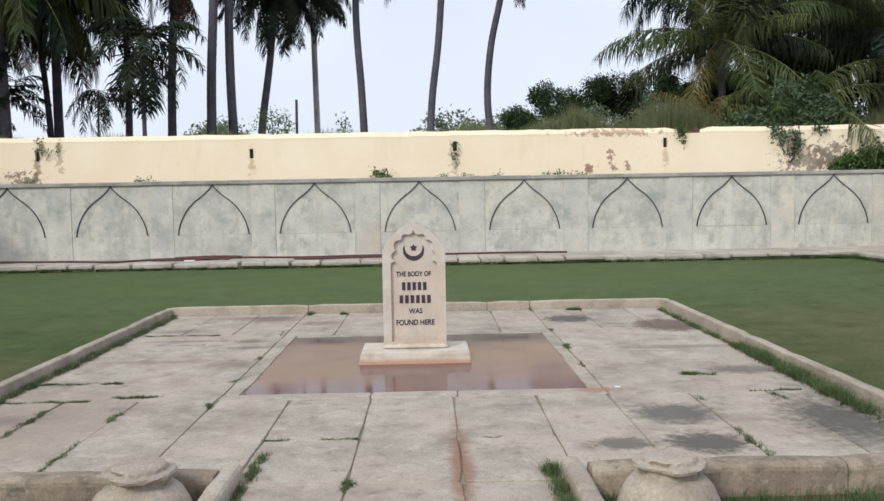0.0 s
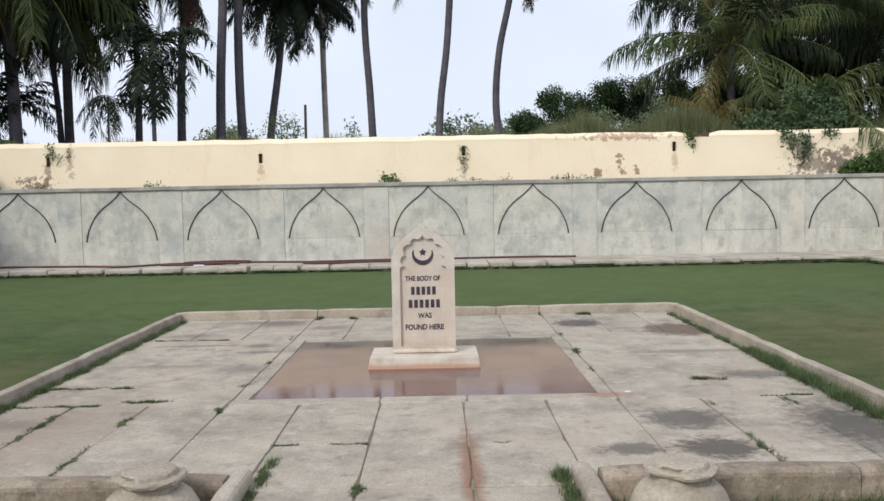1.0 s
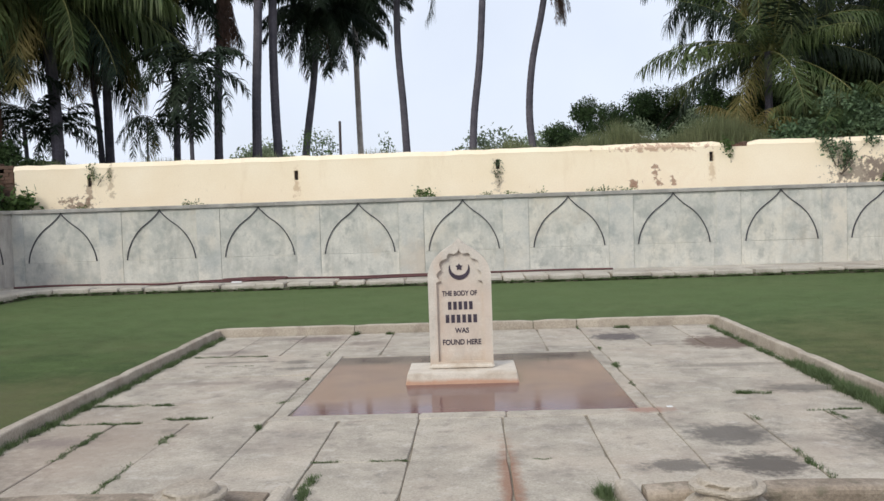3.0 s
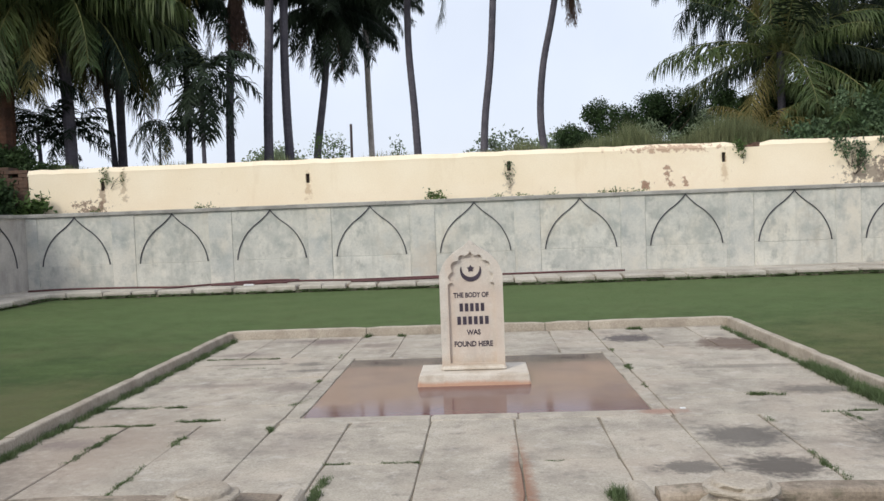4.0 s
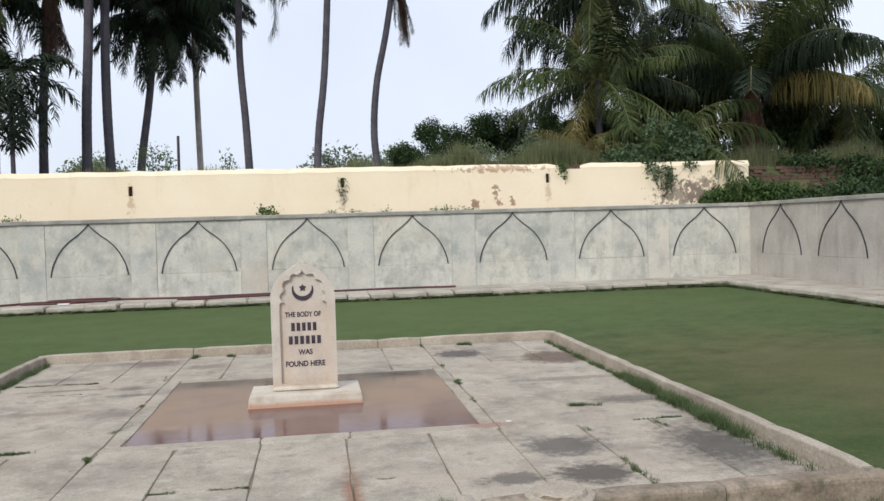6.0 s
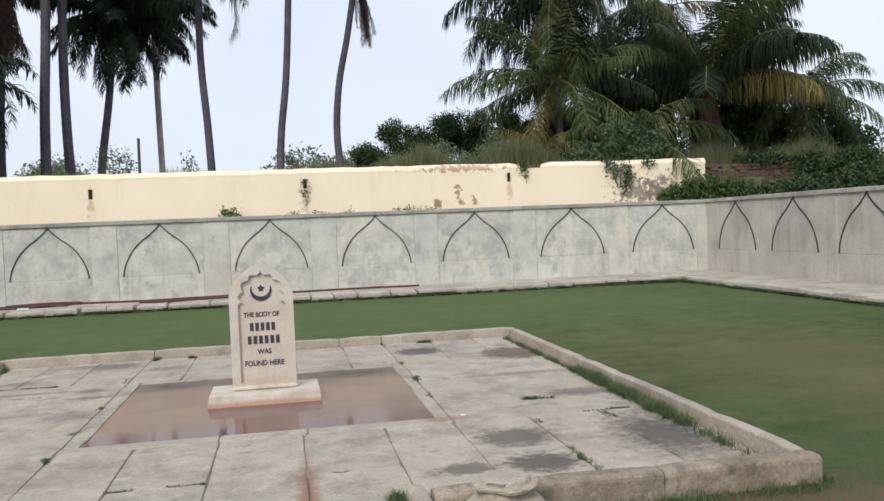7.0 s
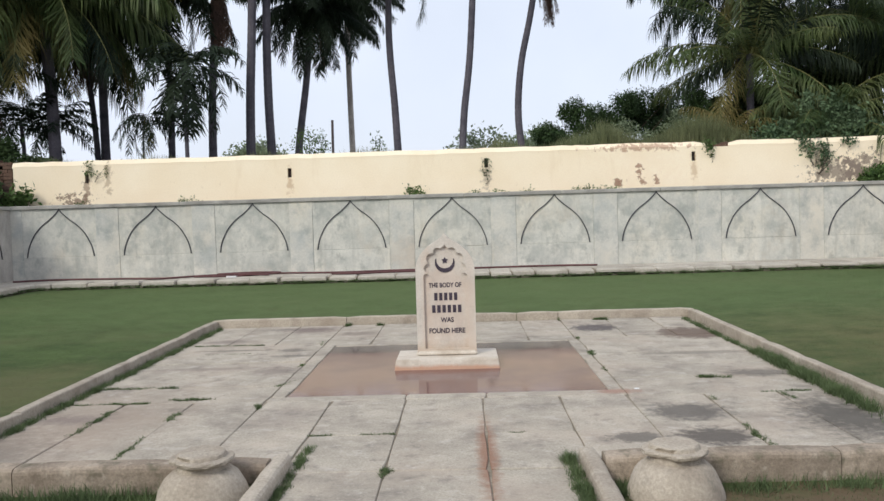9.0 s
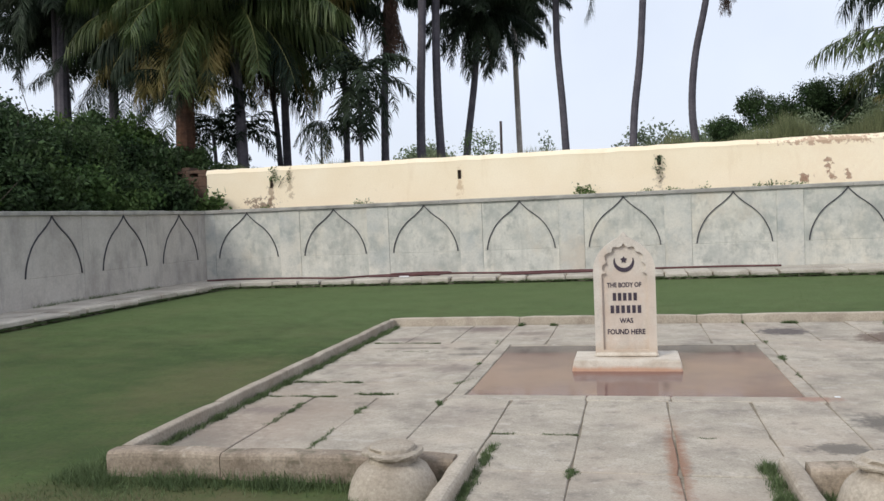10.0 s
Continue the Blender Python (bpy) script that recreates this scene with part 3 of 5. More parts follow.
back_tips = [-9.23, -6.945, -4.68, -2.40, -0.05, 2.305, 4.633, 7.00, 9.32]
bay_wall("wall_north", Matrix.Translation((WEST - 0.28, WALL_Y, 0)), EAST - WEST + 0.56, [x - WEST + 0.28 for x in back_tips], 2.32,
         "grey cement wall with dark pointed blind arches, blotched by damp", cement, cement_pale, rng, (4, 7))
side_n = 11
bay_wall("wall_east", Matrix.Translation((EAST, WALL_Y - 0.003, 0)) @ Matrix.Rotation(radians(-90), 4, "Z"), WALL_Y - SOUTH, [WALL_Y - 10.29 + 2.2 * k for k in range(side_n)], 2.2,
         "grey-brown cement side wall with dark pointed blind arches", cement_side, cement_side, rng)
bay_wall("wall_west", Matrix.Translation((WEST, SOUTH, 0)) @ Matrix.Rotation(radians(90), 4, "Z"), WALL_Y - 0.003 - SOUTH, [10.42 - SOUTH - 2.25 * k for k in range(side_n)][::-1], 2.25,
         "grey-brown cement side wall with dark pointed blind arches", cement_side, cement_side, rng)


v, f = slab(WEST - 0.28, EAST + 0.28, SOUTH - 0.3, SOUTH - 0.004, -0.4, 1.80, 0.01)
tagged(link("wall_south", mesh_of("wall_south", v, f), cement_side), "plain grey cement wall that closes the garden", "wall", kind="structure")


# raised stone walk along the foot of the walls
def walk_strip(name, m, length, depth, label, rng, top=0.135):
    v, f = slab(0, length, -depth + 0.22, -0.004, -0.3, top - 0.035, 0.004)
    strip = tagged(link(name, mesh_of(name, v, f), joint_dirt, at=m), label, "walkway", kind="structure")
    x, rubble = 0.0, []
    while x < length - 0.1:
        e = min(x + rng.uniform(0.45, 0.85), length)
        dy = rng.uniform(-0.04, 0.03)
        v, f = slab(x + rng.uniform(0.008, 0.04), e - rng.uniform(0.008, 0.04), -depth + dy, -depth + 0.46, top - rng.uniform(0.065, 0.11), top + rng.uniform(-0.016, 0.010), 0.026, 0.018, rng)
        link("edge_stone", mesh_of("edge_stone", v, f), plinth_mat, strip)
        b = x + rng.uniform(-0.05, 0.15)  # rubble under the edge
        while b < e - 0.12:
            w = rng.uniform(0.07, 0.17)
            v, f = slab(b, b + w, -depth + 0.03 + rng.uniform(-0.04, 0.05), -depth + 0.25, -0.08, top - rng.uniform(0.075, 0.10), 0.02, 0.02, rng)
            rubble.append((v, f))
            b += w + rng.uniform(0.01, 0.16)
        v, f = slab(x + 0.006, e - 0.006, -depth + 0.475, -0.012, top - 0.06, top - 0.004 + rng.uniform(-0.004, 0.004), 0.006, 0.003, rng)
        link("walk_slab", mesh_of("walk_slab", v, f), plinth_mat, strip)
        x = e
    if rubble:
        V, F = merge(rubble)
        link("rubble_course", mesh_of("rubble_course", V, F), rubble_mat, strip, "rough rubble stones under the edge")


walk_strip("pavement_north", Matrix.Translation((WEST, WALL_Y, 0)), EAST - WEST, 1.40, "raised walk of broken edge stones along the grey wall", rng)
walk_strip("pavement_east", Matrix.Translation((EAST, WALL_Y - 1.42, 0)) @ Matrix.Rotation(radians(-90), 4, "Z"), 14.0, 1.45, "raised walk of pale stones along the side wall", rng)
walk_strip("pavement_west", Matrix.Translation((WEST, WALL_Y - 15.42, 0)) @ Matrix.Rotation(radians(90), 4, "Z"), 14.0, 1.25, "raised walk of pale stones along the side wall", rng)


# cream rampart wall behind, pierced by small drains
def build_rampart():
    x0, x1, y0, y1, z0, z1 = -10.62, 10.84, 12.3, 12.75, 1.5, 2.80
    holes = [(x - 0.045, x + 0.045, z - 0.11, z + 0.11) for x, z in [(-8.83, 2.50), (-3.92, 2.49), (0.785, 2.585), (5.68, 2.59)]]
    xs = sorted({x0, x1, *[h[0] for h in holes], *[h[1] for h in holes]})
    zs = sorted({z0, z1, *[h[2] for h in holes], *[h[3] for h in holes]})
    bm = bmesh.new()
    inside = lambda cx, cz: any(a < cx < b and c < cz < d for a, b, c, d in holes)
    for i in range(len(xs) - 1):
        for k in range(len(zs) - 1):
            if not inside((xs[i] + xs[i + 1]) / 2, (zs[k] + zs[k + 1]) / 2):
                bm.faces.new([bm.verts.new((x, y0, z)) for x, z in [(xs[i], zs[k]), (xs[i + 1], zs[k]), (xs[i + 1], zs[k + 1]), (xs[i], zs[k + 1])]])
    for a, b, c, d in holes:
        ring = [(a, c), (b, c), (b, d), (a, d)]
        for i in range(4):
            (p, q), (r, s) = ring[i], ring[(i + 1) % 4]
            bm.faces.new([bm.verts.new(u) for u in [(p, y0, q), (p, y0 + 0.3, q), (r, y0 + 0.3, s), (r, y0, s)]])
        bm.faces.new([bm.verts.new((p, y0 + 0.3, q)) for p, q in ring])
    for quad in ([(x0, y1, z0), (x1, y1, z0), (x1, y1, z1), (x0, y1, z1)], [(x0, y0, z0), (x0, y1, z0), (x0, y1, z1), (x0, y0, z1)],
                 [(x1, y0, z0), (x1, y1, z0), (x1, y1, z1), (x1, y0, z1)], [(x0, y0, z1), (x1, y0, z1), (x1, y1, z1), (x0, y1, z1)]):
        bm.faces.new([bm.verts.new(p) for p in quad])
    bmesh.ops.remove_doubles(bm, verts=bm.verts, dist=0.0005)
    wall = part("wall_rampart", bm, yellow, None)
    tagged(wall, "cream limewashed rampart wall, peeling and stained in places", "wall", kind="structure")
    for x, z in [(-8.83, 2.50), (-3.92, 2.49), (0.785, 2.585), (5.68, 2.59)]:
        # dark block set in each hole to draw its inner shade
        link("drain_lining", block_mesh("drain_lining", x - 0.04, x + 0.04, 12.36, 12.5, z - 0.105, z + 0.105, 0.002), drain_shade, wall)
    r = random.Random(8)
    for a, b in [(-10.64, -6.2), (-6.2, -1.6), (-1.6, 2.9), (2.9, 6.02), (6.50, 10.86)]:
        n = int((b - a) / 0.3)
        V = []
        for i in range(n + 1):
            x = a + (b - a) * i / n
            w = r.uniform(-0.012, 0.012)
            dip = 0.06 if (a == 2.9 and i == n) or (a == 6.5 and i == 0) else 0
            V += [(x, 12.2985, 2.795), (x, 12.297, 2.83 + w), (x, 12.36, 2.935 + w - dip), (x, 12.70, 2.95 + w - dip), (x, 12.77, 2.83), (x, 12.77, 2.795)]
        F = [(i * 6 + k, i * 6 + (k + 1) % 6, i * 6 + 6 + (k + 1) % 6, i * 6 + 6 + k) for i in range(n) for k in range(6)] + [tuple(range(6))[::-1], tuple(n * 6 + k for k in range(6))]
        link("coping", mesh_of("coping", V, F), yellow, wall)
    chunks = []
    for i in range(9):  # broken brick core where the coping is lost
        x = 6.02 + 0.055 * i
        chunks.append(slab(x, x + 0.05, 12.32 + r.uniform(0, 0.05), 12.7, 2.78, 2.83 + 0.07 * abs(i - 4) / 4 + r.uniform(0, 0.03), 0.008, 0.006, r))
    V, F = merge(chunks)
    link("broken_core", mesh_of("broken_core", V, F), old_brick, wall, "exposed dark brick where the coping has broken away")


build_rampart()


def brick_stub(name, x0, x1, y0, y1, z0, z1, label, r):
    chunks, z, row = [], z0, 0
    while z < z1 - 0.04:
        x = x0 - (0.12 if row % 2 else 0)
        while x < x1:
            a, b = max(x, x0), min(x + 0.24, x1)
            if b - a > 0.04 and not (z > z1 - 0.3 and r.random() < 0.25):
                chunks.append(slab(a + 0.005, b - 0.005, y0 + r.uniform(-0.015, 0.02), y1, z, z + 0.075, 0.006, 0.004, r))
            x += 0.24
        z, row = z + 0.085, row + 1
    core = slab(x0 + 0.02, x1 - 0.02, y0 + 0.03, y1 - 0.01, z0, z1 - 0.25, 0.01)
    V, F = merge(chunks + [core])
    tagged(link(name, mesh_of(name, V, F), old_brick), label, "wall", kind="structure")


brick_stub("wall_ruin_east", 10.87, 16.0, 12.55, 12.95, 1.6, 2.82, "ruined dark brick wall overgrown by creepers", random.Random(2))
brick_stub("wall_ruin_west", -11.60, -10.66, 12.32, 12.8, 1.6, 3.0, "dark ruined brick pier at the end of the cream wall", random.Random(3))


# ---- memorial tablet ----
def arc(p, q, bulge, n=7):
    """Points from p towards q along an arc that bulges to the left of the way, q left out."""
    (ax, az), (bx, bz) = p, q
    mx, mz, dx, dz = (ax + bx) / 2, (az + bz) / 2, bx - ax, bz - az
    out = []
    for i in range(n):
        u = i / n
        k = 4 * u * (1 - u) * bulge
        out.append((ax + dx * u - dz * k, az + dz * u + dx * k))
    return out


def words(text, width, height, x, z, y, parent, name="lettering"):
    """Painted capitals, fitted to a width and height, facing -y."""
    cu = bpy.data.curves.new(name, "FONT")
    cu.body, cu.align_x, cu.extrude, cu.offset = text, "CENTER", 0.02, 0.027
    tmp = new(name, cu)
    bpy.context.view_layer.update()
    me = bpy.data.meshes.new_from_object(tmp.evaluated_get(bpy.context.evaluated_depsgraph_get()))
    bpy.data.objects.remove(tmp)
    co = np.array([v.co[:] for v in me.vertices])
    lo, hi = co.min(0), co.max(0)
    co = (co - (lo + hi) / 2) / (hi - lo) * np.array([width, height, 0.005])
    r = random.Random(len(text))
    for v, c in zip(me.vertices, co):
        v.co = (x + c[0], y - c[2], z + c[1] + 0.0012 * math.sin(c[0] * 60 + r.random() * 0.4))
    me.name = name
    return link(name, me, letter_paint, parent)


def build_tablet():
    at = (0.008, 0.0, -0.012)
    t = thing("memorial_stone", at, "whitewashed carved stone tablet with dark painted lettering on a stepped plinth", "memorial")
    bm = bmesh.new()
    lower = bmesh.ops.create_cube(bm, size=1)["verts"]
    for v in lower:
        top = v.co.z > 0
        w = 0.475 if top else 0.497
        v.co = (v.co.x * 2 * w, 0.29 + v.co.y * (0.54 if top else 0.575), 0.105 if top else -0.02)
    bmesh.ops.bevel(bm, geom=bm.edges[:], offset=0.014, segments=2, profile=0.6, affect="EDGES")
    rr = random.Random(4)
    for v in bm.verts:
        v.co += Vector((rr.uniform(-1, 1), rr.uniform(-1, 1), rr.uniform(-1, 1))) * 0.002
    part("plinth", bm, plinth_paint, t, "low chamfered plinth stained rusty at the water")
    y0 = 0.215
    bm = bmesh.new()
    for v in bmesh.ops.create_cube(bm, size=1)["verts"]:
        v.co = (v.co.x * (0.57 if v.co.z > 0 else 0.585), y0 + 0.085 + v.co.y * (0.215 if v.co.z > 0 else 0.23), 0.150 if v.co.z > 0 else 0.10)
    bmesh.ops.bevel(bm, geom=bm.edges[:], offset=0.018, segments=3, affect="EDGES")
    part("foot_moulding", bm, plinth_paint, t)
    hw, z_sh, z_tip, z_bot = 0.280, 0.945, 1.266, 0.135
    half = [(hw, z_bot), (hw, 0.5)] + [(hw, 0.8)] + [(p.x, p.z) for p in bend([(hw, 0, z_sh), (0.262, 0, 1.01), (0.226, 0, 1.075), (0.165, 0, 1.138), (0.10, 0, 1.182), (0.048, 0, 1.216), (0.0, 0, z_tip)], 22)]
    outline = half + [(-x, z) for x, z in half[-2::-1]]
    cusps = [(0.206, 0.868), (0.166, 0.886), (0.160, 0.985), (0.106, 1.080), (0.046, 1.122), (0.0, 1.190)]
    side = [(0.206, 0.168), (0.206, 0.5)]
    for k, (p, q) in enumerate(zip(cusps, cusps[1:])):
        side += arc(p, q,  -0.38 if 0 < k < 4 else (0.22 if k == 4 else -0.12))
    inner = side + [(0.0, 1.190)] + [(-x, z) for x, z in side[::-1]]
    bm = bmesh.new()
    solid(bm, [outline], y0 + 0.030, y0 + 0.165)
    solid(bm, [outline, inner], y0, y0 + 0.030)
    bmesh.ops.remove_doubles(bm, verts=bm.verts, dist=0.0004)
    tablet = part("tablet", bm, tablet_stone, t, "pointed tablet with a sunk scalloped panel")
    yf = y0 + 0.0295
    bm = bmesh.new()  # crescent
    outer = [(0.094 * math.sin(a), 1.0 - 0.094 * math.cos(a)) for a in np.linspace(radians(-112), radians(112), 30)]
    inn = [(0.080 * math.sin(a), 1.026 - 0.080 * math.cos(a)) for a in np.linspace(radians(100), radians(-100), 28)]
    solid(bm, [[(x, z - 0.015) for x, z in outer + inn]], yf - 0.005, yf + 0.002)
    part("crescent", bm, letter_paint, tablet, "dark painted crescent")
    bm = bmesh.new()
    solid(bm, [[((0.034 if i % 2 == 0 else 0.019) * math.sin(i * math.pi / 5), 1.005 + (0.034 if i % 2 == 0 else 0.019) * math.cos(i * math.pi / 5)) for i in range(10)]], yf - 0.005, yf + 0.002)
    part("star", bm, letter_paint, tablet, "dark painted star")
    words("THE BODY OF", 0.312, 0.046, -0.004, 0.772, yf, tablet)
    words("WAS", 0.124, 0.048, 0.008, 0.440, yf, tablet)
    words("FOUND HERE", 0.342, 0.050, 0.006, 0.336, yf, tablet)
    for z, n, x0, w in [(0.662, 5, 0.0, 0.235), (0.545, 6, 0.006, 0.295)]:
        pitch = w / n
        for i in range(n):
            cx = x0 - w / 2 + pitch * (i + 0.5)
            bm = bmesh.new()
            for v in bmesh.ops.create_cube(bm, size=1)["verts"]:
                v.co = (cx + v.co.x * pitch * 0.66, yf + v.co.y * 0.006, z + v.co.z * 0.072)
            part("painted_bar", bm, letter_paint, tablet)


build_tablet()


# ---- squat stone posts at the entrance ----
def build_post(at, turn, label):
    t = thing("stone_post", Matrix.Translation(at) @ Matrix.Rotation(radians(turn), 4, "Z"), label, "bollard", "entrance posts")

    def turned(prof, sides, squash=0.0):
        V = [(r * math.cos(2 * math.pi * k / sides), r * math.sin(2 * math.pi * k / sides), z) for r, z in prof for k in range(sides)]
        n = len(prof)
        F = [(i * sides + k, i * sides + (k + 1) % sides, (i + 1) * sides + (k + 1) % sides, (i + 1) * sides + k) for i in range(n - 1) for k in range(sides)]
        return V, F + [tuple(range(sides))[::-1], tuple((n - 1) * sides + k for k in range(sides))]

    rr = random.Random(int(turn) + 3)
    V, F = turned([(0.256, -0.02), (0.252, 0.03), (0.240, 0.07), (0.226, 0.11), (0.204, 0.15), (0.188, 0.172), (0.165, 0.192), (0.138, 0.205)], 24)
    V = [(x + rr.uniform(-.003, .003), y + rr.uniform(-.003, .003), z) for x, y, z in V]
    link("body", mesh_of("body", V, F, True), kerb_stone_mat, t, "flared bell-shaped body")
    V, F = turned([(0.135, 0.19), (0.126, 0.225), (0.130, 0.24)], 16)
    link("neck", mesh_of("neck", V, F), kerb_stone_mat, t)
    V, F = turned([(0.130, 0.236), (0.152, 0.238), (0.168, 0.246), (0.171, 0.258), (0.166, 0.266), (0.132, 0.270), (0.125, 0.288), (0.116, 0.294), (0.06, 0.295)], 32)
    chip = lambda a, z: 0.86 if z < 0.272 and -2.7 < a + radians(turn) < -1.75 else (0.93 if z < 0.28 and 0.4 < a < 0.9 else 1.0)
    V = [(x * chip(math.atan2(y, x), z), y * chip(math.atan2(y, x), z), z) for x, y, z in V]
    V = [(x + rr.uniform(-.003, .003), y + rr.uniform(-.003, .003), z + rr.uniform(-.0025, .0025)) for x, y, z in V]
    V = [(x * (1 + 0.02 * math.sin(5 * math.atan2(y, x))), y * (1 + 0.02 * math.cos(3 * math.atan2(y, x))), z) for x, y, z in V]
    link("cap", mesh_of("cap", V, F), kerb_stone_mat, t, "round worn cap with a chipped rim")


build_post((-1.235, -3.315, -0.075), 14, "squat weathered stone post with a round cap by the path")
build_post((1.262, -3.345, -0.075), 24, "squat weathered stone post with a chipped round cap by the path")


# ---- vegetation ----
def rot_frames(rng, n):
    """Random unit vectors and two that stand across them."""
    d = rng.normal(size=(n, 3))
    d /= np.linalg.norm(d, axis=1)[:, None]
    s = np.cross(d, rng.normal(size=(n, 3)))
    s /= np.linalg.norm(s, axis=1)[:, None] + 1e-9
    return d, s, np.cross(d, s)


def leaf_cloud(rng, blobs, count, size, flat=0.35, hollow_=0.45):
    """Many small folded leaves spread over lumpy blobs (x, y, z, rx, ry, rz)."""
    B = np.array(blobs, float)
    vol = (B[:, 3] * B[:, 4] * B[:, 5]) ** (2 / 3)
    pick = rng.choice(len(B), count, p=vol / vol.sum())
    d, _, _ = rot_frames(rng, count)
    r = hollow_ + (1 - hollow_) * rng.random(count) ** 0.6
    lump = 1 + 0.16 * np.sin(d[:, 0] * 7 + pick) * np.cos(d[:, 2] * 6 + pick * 2) + 0.10 * np.sin(d[:, 1] * 13 + d[:, 2] * 11)
    P = B[pick, :3] + d * (r * lump)[:, None] * B[pick, 3:]
    # leaves gather in sprigs
    k = max(count // 14, 1)
    sprig = P[rng.integers(0, count, k)]
    P = np.where((rng.random(count) < 0.7)[:, None], sprig[rng.integers(0, k, count)] + rng.normal(size=(count, 3)) * size * 1.1, P)
    ax, sd, up = rot_frames(rng, count)
    ax[:, 2] -= flat * 0.5
    s = size * (0.6 + 0.8 * rng.random(count))[:, None]
    V = np.stack([P - ax * s * 0.5, P + sd * s * 0.27 + up * s * 0.06, P + ax * s * 0.55, P - sd * s * 0.27 + up * s * 0.06], 1).reshape(-1, 3)
    i = np.arange(count)[:, None] * 4
    return V, np.concatenate([i + [0, 1, 2], i + [0, 2, 3]], 0)


def shrub(at, blobs, count, size, leaf, label, seed, category="shrub", group="", name="shrub"):
    """A shrub: forked stems and a crown of many leaves. Blobs are relative to its foot."""
    rng_ = np.random.default_rng(seed)
    low = ground_z(at[0], at[1])
    if category in ("bush", "tree", "shrub") and at[2] > low:  # stand on the ground
        blobs = [(b[0], b[1], b[2] + at[2] - low, *b[3:]) for b in blobs]
        at = (at[0], at[1], low)
    t = thing(name, at, label, category, group)
    chunks = []
    for b in blobs:
        c = np.array(b[:3])
        for k in range(3):
            tip = c + rng_.normal(size=3) * np.array(b[3:]) * 0.45
            foot = np.array([c[0] * 0.3, c[1] * 0.3, min(0.0, c[2] - b[5]) - 0.1])
            mid = (tip + foot) / 2 + rng_.normal(size=3) * 0.08
            chunks.append(sweep(bend([foot, mid, tip], 6), np.linspace(1.0, 0.3, 6) * min(0.022, 0.03 * b[5]), 5))
    V, F = merge(chunks)
    link("branchwork", mesh_of("branchwork", V, F), twig_mat, t)
    if category in ("bush", "tree"):  # break the big masses into uneven heads
        heads = []
        for b in blobs:
            for k in range(9):
                d = rng_.normal(size=3)
                d /= np.linalg.norm(d)
                r_ = rng_.uniform(0.36, 0.55) if name == "tree" else rng_.uniform(0.24, 0.46)
                heads.append((*(np.array(b[:3]) + d * np.array(b[3:]) * rng_.uniform(0.55, 0.95)), *(np.array(b[3:]) * r_)))
            heads.append((*b[:3], b[3] * 0.7, b[4] * 0.7, b[5] * 0.7))
        blobs = heads
    V, F = leaf_cloud(rng_, blobs, count, size)
    link("crown", mesh_of("crown", V, F), leaf, t)
    return t


def frond(rng, origin, az, elev, length, droop, pairs=46, leaf=0.55, hang=0.6, width=0.026):
    """A feather frond: (rachis V, F), (leaflets V, F)."""
    n = 16
    s = np.linspace(0, 1, n)
    ang = radians(elev) - radians(droop) * s ** 1.25
    side_bend = rng.uniform(-0.25, 0.25)
    azs = az + side_bend * s
    step = length / (n - 1)
    T = np.stack([np.cos(ang) * np.cos(azs), np.cos(ang) * np.sin(azs), np.sin(ang)], 1)
    P = np.array(origin) + np.concatenate([[[0, 0, 0]], np.cumsum((T[:-1] + T[1:]) / 2 * step, 0)])
    rachis = sweep(P, np.linspace(0.024, 0.004, n) * (length / 3.5), 4)
    u = np.linspace(0.14, 0.99, pairs)
    u = np.repeat(u, 2) + rng.normal(size=pairs * 2) * 0.006
    u = np.clip(u, 0, 1)
    sign = np.tile([1.0, -1.0], pairs)
    Pi = np.stack([np.interp(u, s, P[:, k]) for k in range(3)], 1)
    Ti = np.stack([np.interp(u, s, T[:, k]) for k in range(3)], 1)
    across = np.cross(Ti, [0, 0, 1.0])
    across /= np.linalg.norm(across, axis=1)[:, None] + 1e-9
    L = leaf * (0.45 + 0.75 * np.sin(np.pi * np.clip(u * 0.85 + 0.12, 0, 1)) ** 0.8) * (0.85 + 0.3 * rng.random(len(u))) * (length / 3.5)
    h = hang * (0.7 + 0.6 * rng.random(len(u)))
    D1 = across * sign[:, None] * 0.8 + Ti * 0.55 + np.stack([0 * h, 0 * h, 0.12 - 0.5 * h], 1)
    D1 += rng.normal(size=D1.shape) * 0.2
    D1 /= np.linalg.norm(D1, axis=1)[:, None]
    D2 = D1 + np.stack([0 * h, 0 * h, -1.1 * h], 1)
    D2 /= np.linalg.norm(D2, axis=1)[:, None]
    W = Ti
    w = width * (0.7 + 0.6 * rng.random(len(u)))[:, None] * (length / 3.5)
    M = Pi + D1 * (L * 0.5)[:, None]
    E_ = M + D2 * (L * 0.5)[:, None]
    V = np.stack([Pi - W * w * 0.4, Pi + W * w * 0.4, M + W * w * 0.6, M - W * w * 0.6, E_], 1).reshape(-1, 3)
    i = np.arange(len(u))[:, None] * 5
    F = [tuple(q) for q in (i + [0, 1, 2, 3]).tolist()] + [tuple(q) for q in (i + [3, 2, 4]).tolist()]
    return rachis, (V, F)


